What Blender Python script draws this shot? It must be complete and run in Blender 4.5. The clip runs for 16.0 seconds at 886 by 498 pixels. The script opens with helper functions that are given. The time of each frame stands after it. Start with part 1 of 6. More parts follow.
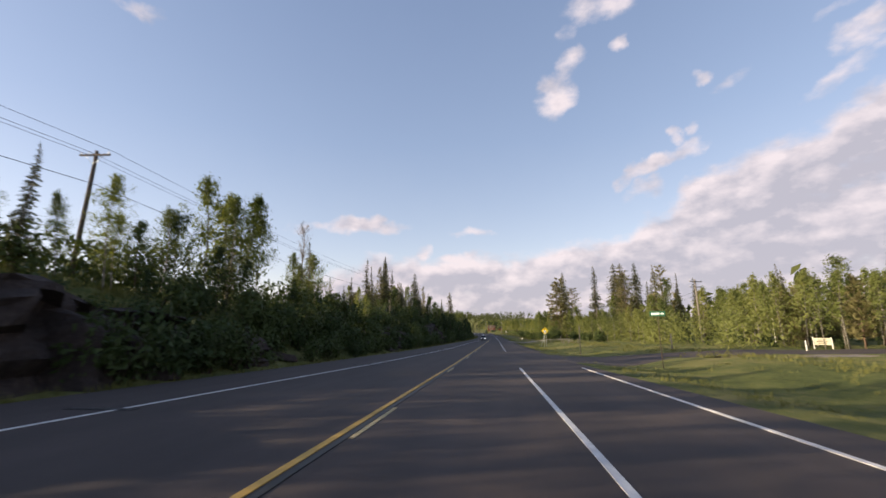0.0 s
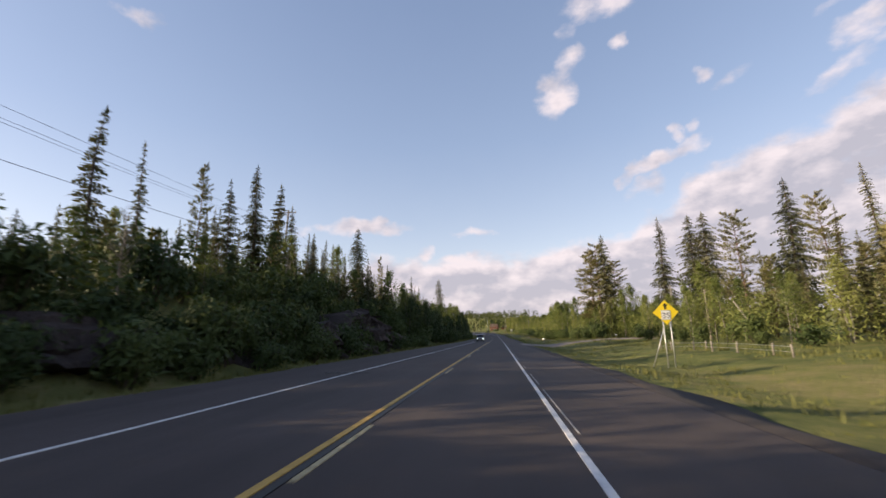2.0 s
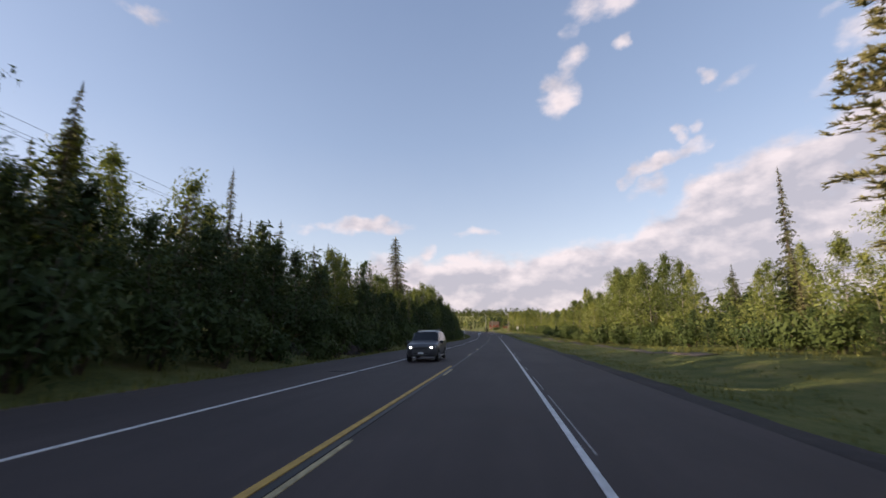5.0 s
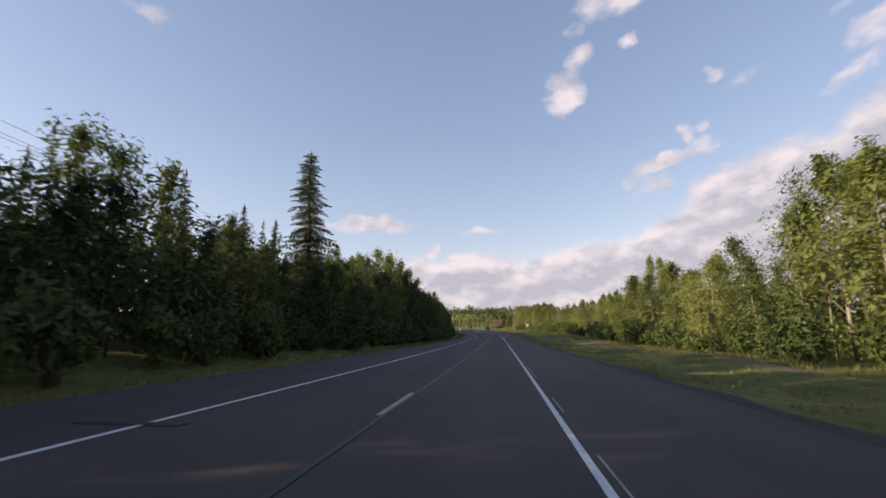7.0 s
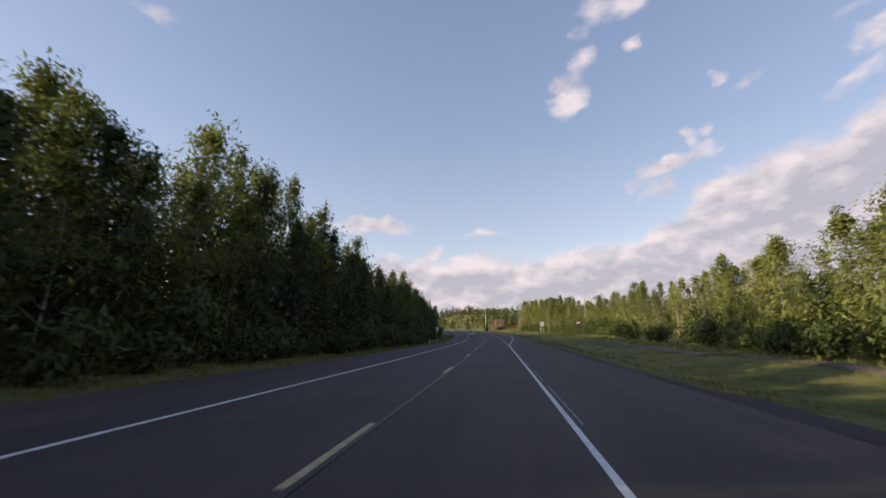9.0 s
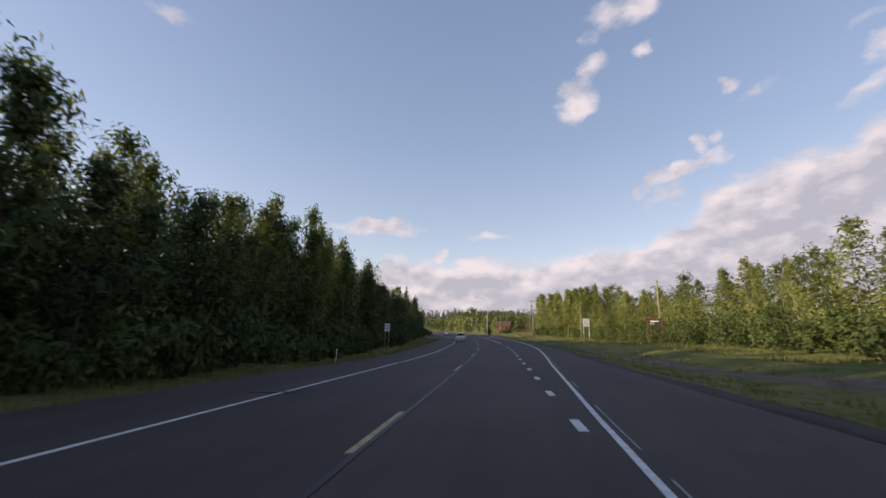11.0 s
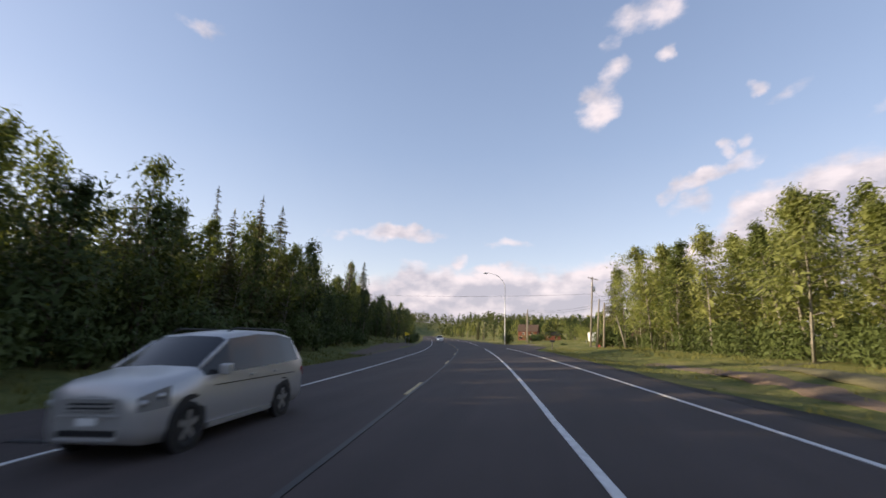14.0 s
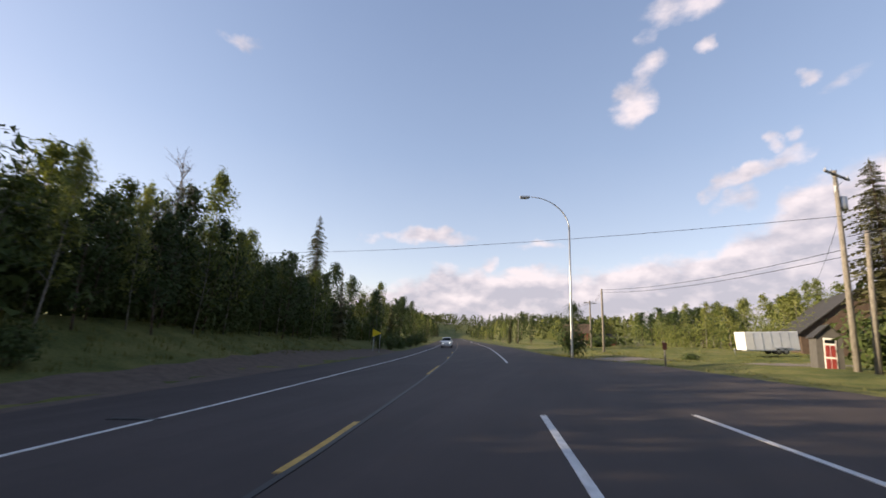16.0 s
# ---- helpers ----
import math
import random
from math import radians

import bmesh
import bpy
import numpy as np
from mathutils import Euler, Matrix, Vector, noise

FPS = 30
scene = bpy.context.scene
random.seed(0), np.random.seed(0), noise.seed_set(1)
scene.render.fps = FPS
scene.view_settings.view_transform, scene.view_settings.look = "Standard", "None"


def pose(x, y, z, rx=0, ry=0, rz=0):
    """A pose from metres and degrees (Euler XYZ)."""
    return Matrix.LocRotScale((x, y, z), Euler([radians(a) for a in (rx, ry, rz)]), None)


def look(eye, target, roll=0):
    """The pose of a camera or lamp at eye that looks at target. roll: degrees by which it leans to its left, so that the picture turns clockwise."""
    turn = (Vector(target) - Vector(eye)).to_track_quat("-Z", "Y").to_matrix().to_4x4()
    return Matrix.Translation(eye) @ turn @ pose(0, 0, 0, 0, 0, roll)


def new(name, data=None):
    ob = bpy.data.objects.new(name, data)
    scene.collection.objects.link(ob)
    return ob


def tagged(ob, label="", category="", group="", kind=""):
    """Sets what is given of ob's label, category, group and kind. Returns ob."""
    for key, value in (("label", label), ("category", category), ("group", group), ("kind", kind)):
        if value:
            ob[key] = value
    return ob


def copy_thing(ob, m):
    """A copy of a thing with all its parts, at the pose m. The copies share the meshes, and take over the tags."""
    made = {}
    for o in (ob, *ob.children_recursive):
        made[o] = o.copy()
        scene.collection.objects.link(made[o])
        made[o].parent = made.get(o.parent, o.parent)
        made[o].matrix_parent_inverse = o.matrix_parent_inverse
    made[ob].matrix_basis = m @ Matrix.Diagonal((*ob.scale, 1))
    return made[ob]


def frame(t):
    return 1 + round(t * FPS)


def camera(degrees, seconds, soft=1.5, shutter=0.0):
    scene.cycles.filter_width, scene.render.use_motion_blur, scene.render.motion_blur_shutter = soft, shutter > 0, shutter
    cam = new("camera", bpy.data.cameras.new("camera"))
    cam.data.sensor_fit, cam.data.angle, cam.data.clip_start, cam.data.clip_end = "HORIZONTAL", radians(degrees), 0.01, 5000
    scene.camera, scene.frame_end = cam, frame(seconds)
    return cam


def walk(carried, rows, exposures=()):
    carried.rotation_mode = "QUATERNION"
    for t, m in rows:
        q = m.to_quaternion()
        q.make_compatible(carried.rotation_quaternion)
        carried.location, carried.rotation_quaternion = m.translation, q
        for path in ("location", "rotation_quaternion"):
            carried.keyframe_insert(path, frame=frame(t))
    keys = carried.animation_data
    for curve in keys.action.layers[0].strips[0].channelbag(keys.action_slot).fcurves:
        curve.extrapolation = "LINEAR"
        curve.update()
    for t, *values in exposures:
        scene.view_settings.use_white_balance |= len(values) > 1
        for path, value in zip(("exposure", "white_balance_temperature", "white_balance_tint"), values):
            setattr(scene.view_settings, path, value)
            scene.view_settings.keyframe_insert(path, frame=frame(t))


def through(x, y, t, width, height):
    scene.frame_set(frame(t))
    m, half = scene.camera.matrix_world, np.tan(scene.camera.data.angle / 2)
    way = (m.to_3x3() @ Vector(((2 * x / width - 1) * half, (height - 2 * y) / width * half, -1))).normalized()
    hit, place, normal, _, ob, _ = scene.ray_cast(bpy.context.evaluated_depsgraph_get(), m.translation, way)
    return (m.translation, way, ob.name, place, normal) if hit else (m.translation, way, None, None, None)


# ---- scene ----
# ============ camera and its drive ============
cam = camera(95.66, 16.0, soft=1.6, shutter=0.16)
PATH = [  # seconds, place, turn to the left, tilt up, lean
    (0.0, 0.000, 0.000, 0.000, 7.34, 11.02, 0.66),
    (0.5, -0.002, 13.302, -0.400, 7.47, 11.25, 1.04),
    (1.0, -0.008, 26.604, -0.766, 7.49, 11.23, 1.31),
    (1.5, -0.016, 39.899, -1.101, 7.45, 11.13, 1.31),
    (2.0, -0.027, 53.174, -1.411, 7.77, 11.11, 1.39),
    (2.5, -0.039, 66.412, -1.706, 7.85, 11.23, 1.57),
    (3.0, -0.051, 79.591, -1.992, 7.96, 11.01, 1.40),
    (3.5, -0.062, 92.683, -2.276, 8.17, 11.13, 1.59),
    (4.0, -0.073, 105.655, -2.558, 7.74, 11.20, 0.97),
    (4.5, -0.084, 118.471, -2.838, 7.83, 11.10, 0.90),
    (5.0, -0.099, 131.098, -3.112, 7.91, 11.01, 0.83),
    (5.5, -0.121, 143.515, -3.380, 7.99, 10.91, 0.76),
    (6.0, -0.152, 155.714, -3.640, 8.08, 10.81, 0.69),
    (6.5, -0.199, 167.700, -3.892, 8.16, 10.71, 0.62),
    (7.0, -0.265, 179.488, -4.138, 8.40, 10.89, 0.47),
    (7.5, -0.358, 191.108, -4.376, 8.35, 10.96, 0.19),
    (8.0, -0.478, 202.602, -4.606, 8.54, 11.06, 0.30),
    (8.5, -0.627, 214.025, -4.820, 8.45, 11.04, 0.25),
    (9.0, -0.803, 225.429, -5.013, 8.60, 11.13, -0.06),
    (9.5, -1.007, 236.858, -5.177, 8.74, 11.23, -0.36),
    (10.0, -1.239, 248.343, -5.312, 8.89, 11.33, -0.67),
    (10.5, -1.501, 259.902, -5.424, 9.04, 11.42, -0.98),
    (11.0, -1.798, 271.542, -5.525, 9.19, 11.52, -1.29),
    (11.5, -2.136, 283.258, -5.632, 9.39, 11.60, -1.67),
    (12.0, -2.531, 295.032, -5.744, 9.60, 11.91, -2.12),
    (12.5, -3.012, 306.833, -5.820, 9.75, 11.85, -2.85),
    (13.0, -3.609, 318.628, -5.829, 10.11, 12.09, -2.91),
    (13.5, -4.333, 330.385, -5.795, 10.74, 12.39, -2.40),
    (14.0, -5.203, 342.078, -5.760, 11.83, 12.31, -2.22),
    (14.5, -6.267, 353.681, -5.733, 13.09, 12.29, -2.38),
    (15.0, -7.548, 365.171, -5.712, 14.16, 12.49, -2.06),
    (15.5, -9.013, 376.538, -5.694, 15.32, 12.42, -2.33),
    (16.0, -10.608, 387.780, -5.682, 16.26, 12.48, -2.61),
]
walk(cam, [(t, pose(x, y, z, 90 + p, r, w)) for t, x, y, z, w, p, r in PATH],
     [(0.0, 1.0), (3.0, 1.03), (5.0, 1.02), (7.5, 0.95), (11.5, 0.90), (13.0, 0.98), (14.5, 1.10), (16.0, 1.10)])

# ============ world, sun, exposure ============
scene.view_settings.exposure = 1.0
SUN_AZ, SUN_EL = radians(-106), radians(15.8)  # clockwise from +y; low evening sun
sun_way = Vector((math.sin(SUN_AZ) * math.cos(SUN_EL), math.cos(SUN_AZ) * math.cos(SUN_EL), math.sin(SUN_EL)))
sun = new("sun", bpy.data.lights.new("sun", "SUN"))
sun.data.energy, sun.data.angle, sun.data.color = 5.0, radians(0.6), (1.0, 0.79, 0.52)
sun.matrix_world = look(sun_way * 100, (0, 0, 0))

# clouds: bearing, height, half width, half height in degrees, tilt, weight
CLOUDS = [(10.2, 31.0, 2.5, 1.9, 0.5, 1.2), (13.0, 34.4, 2.0, 1.1, 0.4, 0.95), (11.6, 32.8, 1.3, 0.9, 0.7, 0.8), (12.4, 37.3, 1.4, 0.7, 0.3, 0.4),
          (17.0, 39.6, 4.4, 1.5, 0.0, 0.9), (20.0, 35.0, 0.9, 0.7, 0.3, 0.8), (28.2, 28.6, 1.0, 0.7, 0.2, 0.85), (31.4, 27.0, 1.6, 0.6, 0.1, 0.3),
          (-47.9, 34.6, 2.0, 0.7, 0.0, 0.75), (18.7, 18.6, 1.6, 0.9, 0.7, 0.9), (21.6, 20.1, 2.2, 0.8, 0.45, 0.95), (25.2, 20.9, 3.0, 0.75, 0.15, 0.95),
          (25.1, 22.8, 0.8, 0.9, 0.3, 0.8), (27.2, 22.9, 0.8, 0.7, 0.5, 0.8), (20.4, 16.9, 2.0, 1.0, 0.3, 0.7),
          (-19.0, 14.1, 5.6, 0.9, 0.05, 1.15), (-16.6, 14.8, 1.6, 0.7, 0.0, 1.0), (-9.6, 10.7, 1.2, 1.1, 0.0, 1.2), (-5.2, 9.8, 2.0, 0.8, 0.0, 1.0),
          (-3.7, 13.1, 2.4, 0.45, 0.0, 0.5), (-27.9, 13.1, 2.4, 0.45, 0.0, 0.45), (40.6, 30.2, 1.6, 0.5, 0.2, 0.5), (43.0, 27.6, 2.0, 1.2, 0.3, 0.85),
          (41.0, 24.4, 3.0, 0.5, 0.3, 0.3)]
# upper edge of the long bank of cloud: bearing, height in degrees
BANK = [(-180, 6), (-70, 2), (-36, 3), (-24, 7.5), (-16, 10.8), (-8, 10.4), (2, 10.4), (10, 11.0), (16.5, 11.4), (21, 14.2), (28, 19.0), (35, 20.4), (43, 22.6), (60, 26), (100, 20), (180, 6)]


class Net:
    """Short hand for node trees."""

    def __init__(self, tree):
        self.tree, self.n, self.l = tree, tree.nodes, tree.links

    def node(self, kind, **sets):
        nd = self.n.new(kind)
        for key, val in sets.items():
            setattr(nd, key, val)
        return nd

    def put(self, socket, val):
        if isinstance(val, bpy.types.NodeSocket):
            self.l.new(val, socket)
        elif val is not None:
            socket.default_value = val

    def math(self, op, a, b=None, c=None, clamp=False):
        nd = self.node("ShaderNodeMath", operation=op, use_clamp=clamp)
        for k, v in enumerate((a, b, c)):
            self.put(nd.inputs[k], v)
        return nd.outputs[0]

    def noise(self, vec, scale, detail=4.0, rough=0.55, out=0):
        nd = self.node("ShaderNodeTexNoise")
        self.put(nd.inputs["Vector"], vec)
        nd.inputs["Scale"].default_value, nd.inputs["Detail"].default_value, nd.inputs["Roughness"].default_value = scale, detail, rough
        return nd.outputs[out]

    def ramp(self, fac, stops):
        nd = self.node("ShaderNodeValToRGB")
        els = nd.color_ramp.elements
        while len(els) < len(stops):
            els.new(0.5)
        for e, (p, c) in zip(els, stops):
            e.position, e.color = p, (*c, 1) if len(c) == 3 else c
        self.put(nd.inputs[0], fac)
        return nd.outputs[0]

    def mix(self, fac, a, b, blend="MIX"):
        nd = self.node("ShaderNodeMix", data_type="RGBA", blend_type=blend)
        self.put(nd.inputs["Factor"], fac)
        self.put(nd.inputs["A"], a if not isinstance(a, tuple) else (*a[:3], 1))
        self.put(nd.inputs["B"], b if not isinstance(b, tuple) else (*b[:3], 1))
        return nd.outputs["Result"]

    def smooth(self, val, lo, hi):
        nd = self.node("ShaderNodeMapRange", interpolation_type="SMOOTHSTEP")
        self.put(nd.inputs["Value"], val)
        nd.inputs["From Min"].default_value, nd.inputs["From Max"].default_value = lo, hi
        return nd.outputs[0]


def build_sky():
    world = bpy.data.worlds.new("sky")
    scene.world, world.use_nodes = world, True
    g = Net(world.node_tree)
    g.n.clear()
    sky = g.node("ShaderNodeTexSky", sky_type="NISHITA", sun_disc=False, sun_elevation=SUN_EL, sun_rotation=SUN_AZ)
    sky.altitude, sky.air_density, sky.dust_density, sky.ozone_density = 200, 1.0, 0.4, 1.6
    way = g.node("ShaderNodeTexCoord").outputs["Generated"]
    sep = g.node("ShaderNodeSeparateXYZ")
    g.put(sep.inputs[0], way)
    x, y, z = sep.outputs
    deg = 180 / math.pi
    az = g.math("MULTIPLY", g.math("ARCTAN2", x, y), deg)
    el = g.math("MULTIPLY", g.math("ARCSINE", z), deg)
    curl = g.node("ShaderNodeSeparateColor")
    g.put(curl.inputs[0], g.noise(way, 13.0, 5.0, 0.55, 1))
    az = g.math("ADD", az, g.math("MULTIPLY", g.math("SUBTRACT", curl.outputs[0], 0.5), 5.0))
    el = g.math("ADD", el, g.math("MULTIPLY", g.math("SUBTRACT", curl.outputs[1], 0.5), 3.2))
    stretch = g.node("ShaderNodeMapping")
    stretch.inputs["Scale"].default_value = (1, 1, 1.7)
    g.put(stretch.inputs["Vector"], way)
    raised = g.node("ShaderNodeMapping")
    raised.inputs["Scale"].default_value, raised.inputs["Location"].default_value = (1, 1, 1.7), (-0.012, -0.006, 0.030)
    g.put(raised.inputs["Vector"], way)
    puff = g.noise(stretch.outputs[0], 7.0, 6.0, 0.52)
    above = g.noise(raised.outputs[0], 7.0, 6.0, 0.52)
    fine = g.noise(stretch.outputs[0], 24.0, 4.0, 0.5)
    dens = None
    for a, e, wa, we, tilt, weight in CLOUDS:
        da, de = g.math("SUBTRACT", az, a), g.math("SUBTRACT", el, e)
        c, s = math.cos(tilt), math.sin(tilt)
        u = g.math("ADD", g.math("MULTIPLY", da, c / wa), g.math("MULTIPLY", de, s / wa))
        v = g.math("SUBTRACT", g.math("MULTIPLY", de, c / we), g.math("MULTIPLY", da, s / we))
        r2 = g.math("ADD", g.math("MULTIPLY", u, u), g.math("MULTIPLY", v, v))
        blob = g.math("MULTIPLY", g.math("SUBTRACT", 1.3, g.math("MULTIPLY", r2, 0.75)), weight)
        dens = blob if dens is None else g.math("SMOOTH_MAX", dens, blob, 0.3)
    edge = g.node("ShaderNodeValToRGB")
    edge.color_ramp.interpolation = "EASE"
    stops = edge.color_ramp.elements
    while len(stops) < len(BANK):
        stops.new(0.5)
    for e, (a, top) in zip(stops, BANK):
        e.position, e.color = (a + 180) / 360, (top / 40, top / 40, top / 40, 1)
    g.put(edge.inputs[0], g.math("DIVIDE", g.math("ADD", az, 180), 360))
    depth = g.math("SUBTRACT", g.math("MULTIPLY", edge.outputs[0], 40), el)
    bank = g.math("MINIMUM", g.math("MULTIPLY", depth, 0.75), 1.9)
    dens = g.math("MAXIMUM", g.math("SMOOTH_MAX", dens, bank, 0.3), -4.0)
    wisp = g.math("ADD", g.math("MULTIPLY", g.math("SUBTRACT", puff, 0.5), 3.6), g.math("MULTIPLY", g.math("SUBTRACT", fine, 0.5), 2.2))
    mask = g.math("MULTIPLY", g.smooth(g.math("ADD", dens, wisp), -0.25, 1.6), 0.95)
    # sides away from the sun and the thick undersides are greyer
    relief = g.math("ADD", g.math("MULTIPLY", g.math("SUBTRACT", above, puff), 4.6), g.math("MULTIPLY", g.math("SUBTRACT", fine, 0.5), 0.5))
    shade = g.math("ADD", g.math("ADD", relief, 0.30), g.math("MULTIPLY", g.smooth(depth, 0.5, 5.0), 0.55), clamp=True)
    cloud = g.mix(shade, (0.480, 0.420, 0.432), (0.275, 0.262, 0.300))
    bright = g.mix(1.0, sky.outputs[0], (SKY_GAIN[0], SKY_GAIN[1], SKY_GAIN[2]), "MULTIPLY")
    # thin even haze of the evening air
    haze = g.ramp(g.math("DIVIDE", el, 60.0), [(0.0, (0.262, 0.295, 0.350)), (0.17, (0.222, 0.272, 0.358)), (0.42, (0.152, 0.215, 0.330)), (0.8, (0.107, 0.160, 0.275)), (1.0, (0.093, 0.142, 0.255))])
    bright = g.mix(0.55, bright, haze)
    back = g.node("ShaderNodeBackground")
    g.put(back.inputs[0], g.mix(mask, bright, cloud))
    out = g.node("ShaderNodeOutputWorld")
    g.l.new(back.outputs[0], out.inputs[0])


SKY_GAIN = (0.198, 0.143, 0.124)
build_sky()


# ============ materials ============
def surface(name, rough=0.8, metal=0.0, spec=0.4):
    m = bpy.data.materials.new(name)
    m.use_nodes = True
    g = Net(m.node_tree)
    b = m.node_tree.nodes["Principled BSDF"]
    b.inputs["Roughness"].default_value, b.inputs["Metallic"].default_value = rough, metal
    b.inputs["Specular IOR Level"].default_value = spec
    return m, g, b


def bump(g, b, height, strength=0.4, dist=0.02):
    nd = g.node("ShaderNodeBump")
    nd.inputs["Strength"].default_value, nd.inputs["Distance"].default_value = strength, dist
    g.put(nd.inputs["Height"], height)
    g.l.new(nd.outputs[0], b.inputs["Normal"])


def place(g, kind="Object"):
    return g.node("ShaderNodeTexCoord").outputs[kind]


def plain(name, colour, rough=0.6, metal=0.0, vary=0.25, scale=3.0, relief=0.15):
    m, g, b = surface(name, rough, metal)
    co = place(g)
    f = g.noise(co, scale, 6.0, 0.65)
    dark = tuple(c * (1 - vary) for c in colour)
    light = tuple(min(1, c * (1 + vary * 0.6)) for c in colour)
    g.put(b.inputs["Base Color"], g.ramp(f, [(0.3, dark), (0.7, light)]))
    if relief:
        bump(g, b, g.noise(co, scale * 12, 4.0), relief, 0.01)
    return m


def leafy(name, dark, light, through=0.35, rough=0.6):
    """Leaves: a colour for each tree and each clump, with light passing through."""
    m = bpy.data.materials.new(name)
    m.use_nodes = True
    g = Net(m.node_tree)
    b = m.node_tree.nodes["Principled BSDF"]
    info = g.node("ShaderNodeObjectInfo").outputs["Random"]
    isle = g.node("ShaderNodeNewGeometry").outputs["Random Per Island"]
    clump = g.noise(place(g), 0.9, 3.0, 0.6)
    f = g.math("ADD", g.math("MULTIPLY", info, 0.5), g.math("ADD", g.math("MULTIPLY", clump, 0.35), g.math("MULTIPLY", isle, 0.15)))
    col = g.ramp(f, [(0.15, dark), (0.85, light)])
    g.put(b.inputs["Base Color"], col)
    b.inputs["Roughness"].default_value = rough
    b.inputs["Specular IOR Level"].default_value = 0.14
    tr = g.node("ShaderNodeBsdfTranslucent")
    g.put(tr.inputs[0], g.mix(1.0, col, (1.0, 1.0, 0.55), "MULTIPLY"))
    mx = g.node("ShaderNodeMixShader")
    mx.inputs[0].default_value = through
    g.l.new(b.outputs[0], mx.inputs[1])
    g.l.new(tr.outputs[0], mx.inputs[2])
    g.l.new(mx.outputs[0], m.node_tree.nodes["Material Output"].inputs[0])
    return m


def asphalt():
    m, g, b = surface("asphalt", 0.82, 0.0, 0.35)
    co = place(g)
    long = g.node("ShaderNodeMapping")
    long.inputs["Scale"].default_value = (1.0, 0.08, 1.0)
    g.put(long.inputs["Vector"], co)
    broad = g.noise(long.outputs[0], 0.9, 5.0, 0.6)
    patch = g.noise(co, 0.25, 4.0, 0.6)
    grain = g.noise(co, 70.0, 3.0, 0.7)
    f = g.math("ADD", g.math("MULTIPLY", broad, 0.5), g.math("ADD", g.math("MULTIPLY", patch, 0.35), g.math("MULTIPLY", grain, 0.3)))
    col = g.ramp(f, [(0.38, (0.034, 0.0258, 0.0240)), (0.58, (0.053, 0.0400, 0.0366)), (0.8, (0.079, 0.0596, 0.0540))])
    g.put(b.inputs["Base Color"], col)
    bump(g, b, grain, 0.5, 0.006)
    return m


def earth():
    """Ground: mown grass, dry patches, bare soil."""
    m, g, b = surface("grassy ground", 0.95, 0.0, 0.1)
    co = place(g)
    big, mid, small = g.noise(co, 0.08, 5.0, 0.6), g.noise(co, 0.6, 5.0, 0.65), g.noise(co, 9.0, 4.0, 0.7)
    f = g.math("ADD", g.math("MULTIPLY", big, 0.38), g.math("ADD", g.math("MULTIPLY", mid, 0.42), g.math("MULTIPLY", small, 0.30)))
    col = g.ramp(f, [(0.42, (0.062, 0.080, 0.028)), (0.51, (0.118, 0.134, 0.045)), (0.60, (0.180, 0.176, 0.064)), (0.71, (0.255, 0.205, 0.110))])
    g.put(b.inputs["Base Color"], col)
    bump(g, b, g.math("ADD", small, g.noise(co, 40.0, 3.0)), 0.9, 0.06)
    return m


def rocky():
    m, g, b = surface("weathered rock", 0.9, 0.0, 0.25)
    co = place(g)
    f = g.math("ADD", g.math("MULTIPLY", g.noise(co, 0.7, 6.0, 0.65), 0.6), g.math("MULTIPLY", g.noise(co, 5.0, 6.0, 0.7), 0.45))
    g.put(b.inputs["Base Color"], g.ramp(f, [(0.35, (0.022, 0.018, 0.017)), (0.55, (0.052, 0.040, 0.036)), (0.78, (0.12, 0.092, 0.08))]))
    bump(g, b, g.noise(co, 4.0, 8.0, 0.7), 0.9, 0.15)
    return m


def bark(name, dark, light, marks=None):
    m, g, b = surface(name, 0.9, 0.0, 0.2)
    co = place(g)
    tall = g.node("ShaderNodeMapping")
    tall.inputs["Scale"].default_value = (6, 6, 1.2)
    g.put(tall.inputs["Vector"], co)
    f = g.noise(tall.outputs[0], 2.5, 5.0, 0.7)
    col = g.ramp(f, [(0.35, dark), (0.65, light)])
    if marks:
        flat = g.node("ShaderNodeMapping")
        flat.inputs["Scale"].default_value = (2, 2, 9)
        g.put(flat.inputs["Vector"], co)
        col = g.mix(g.smooth(g.noise(flat.outputs[0], 1.3, 3.0), 0.6, 0.68), col, marks)
    g.put(b.inputs["Base Color"], col)
    bump(g, b, f, 0.6, 0.03)
    return m


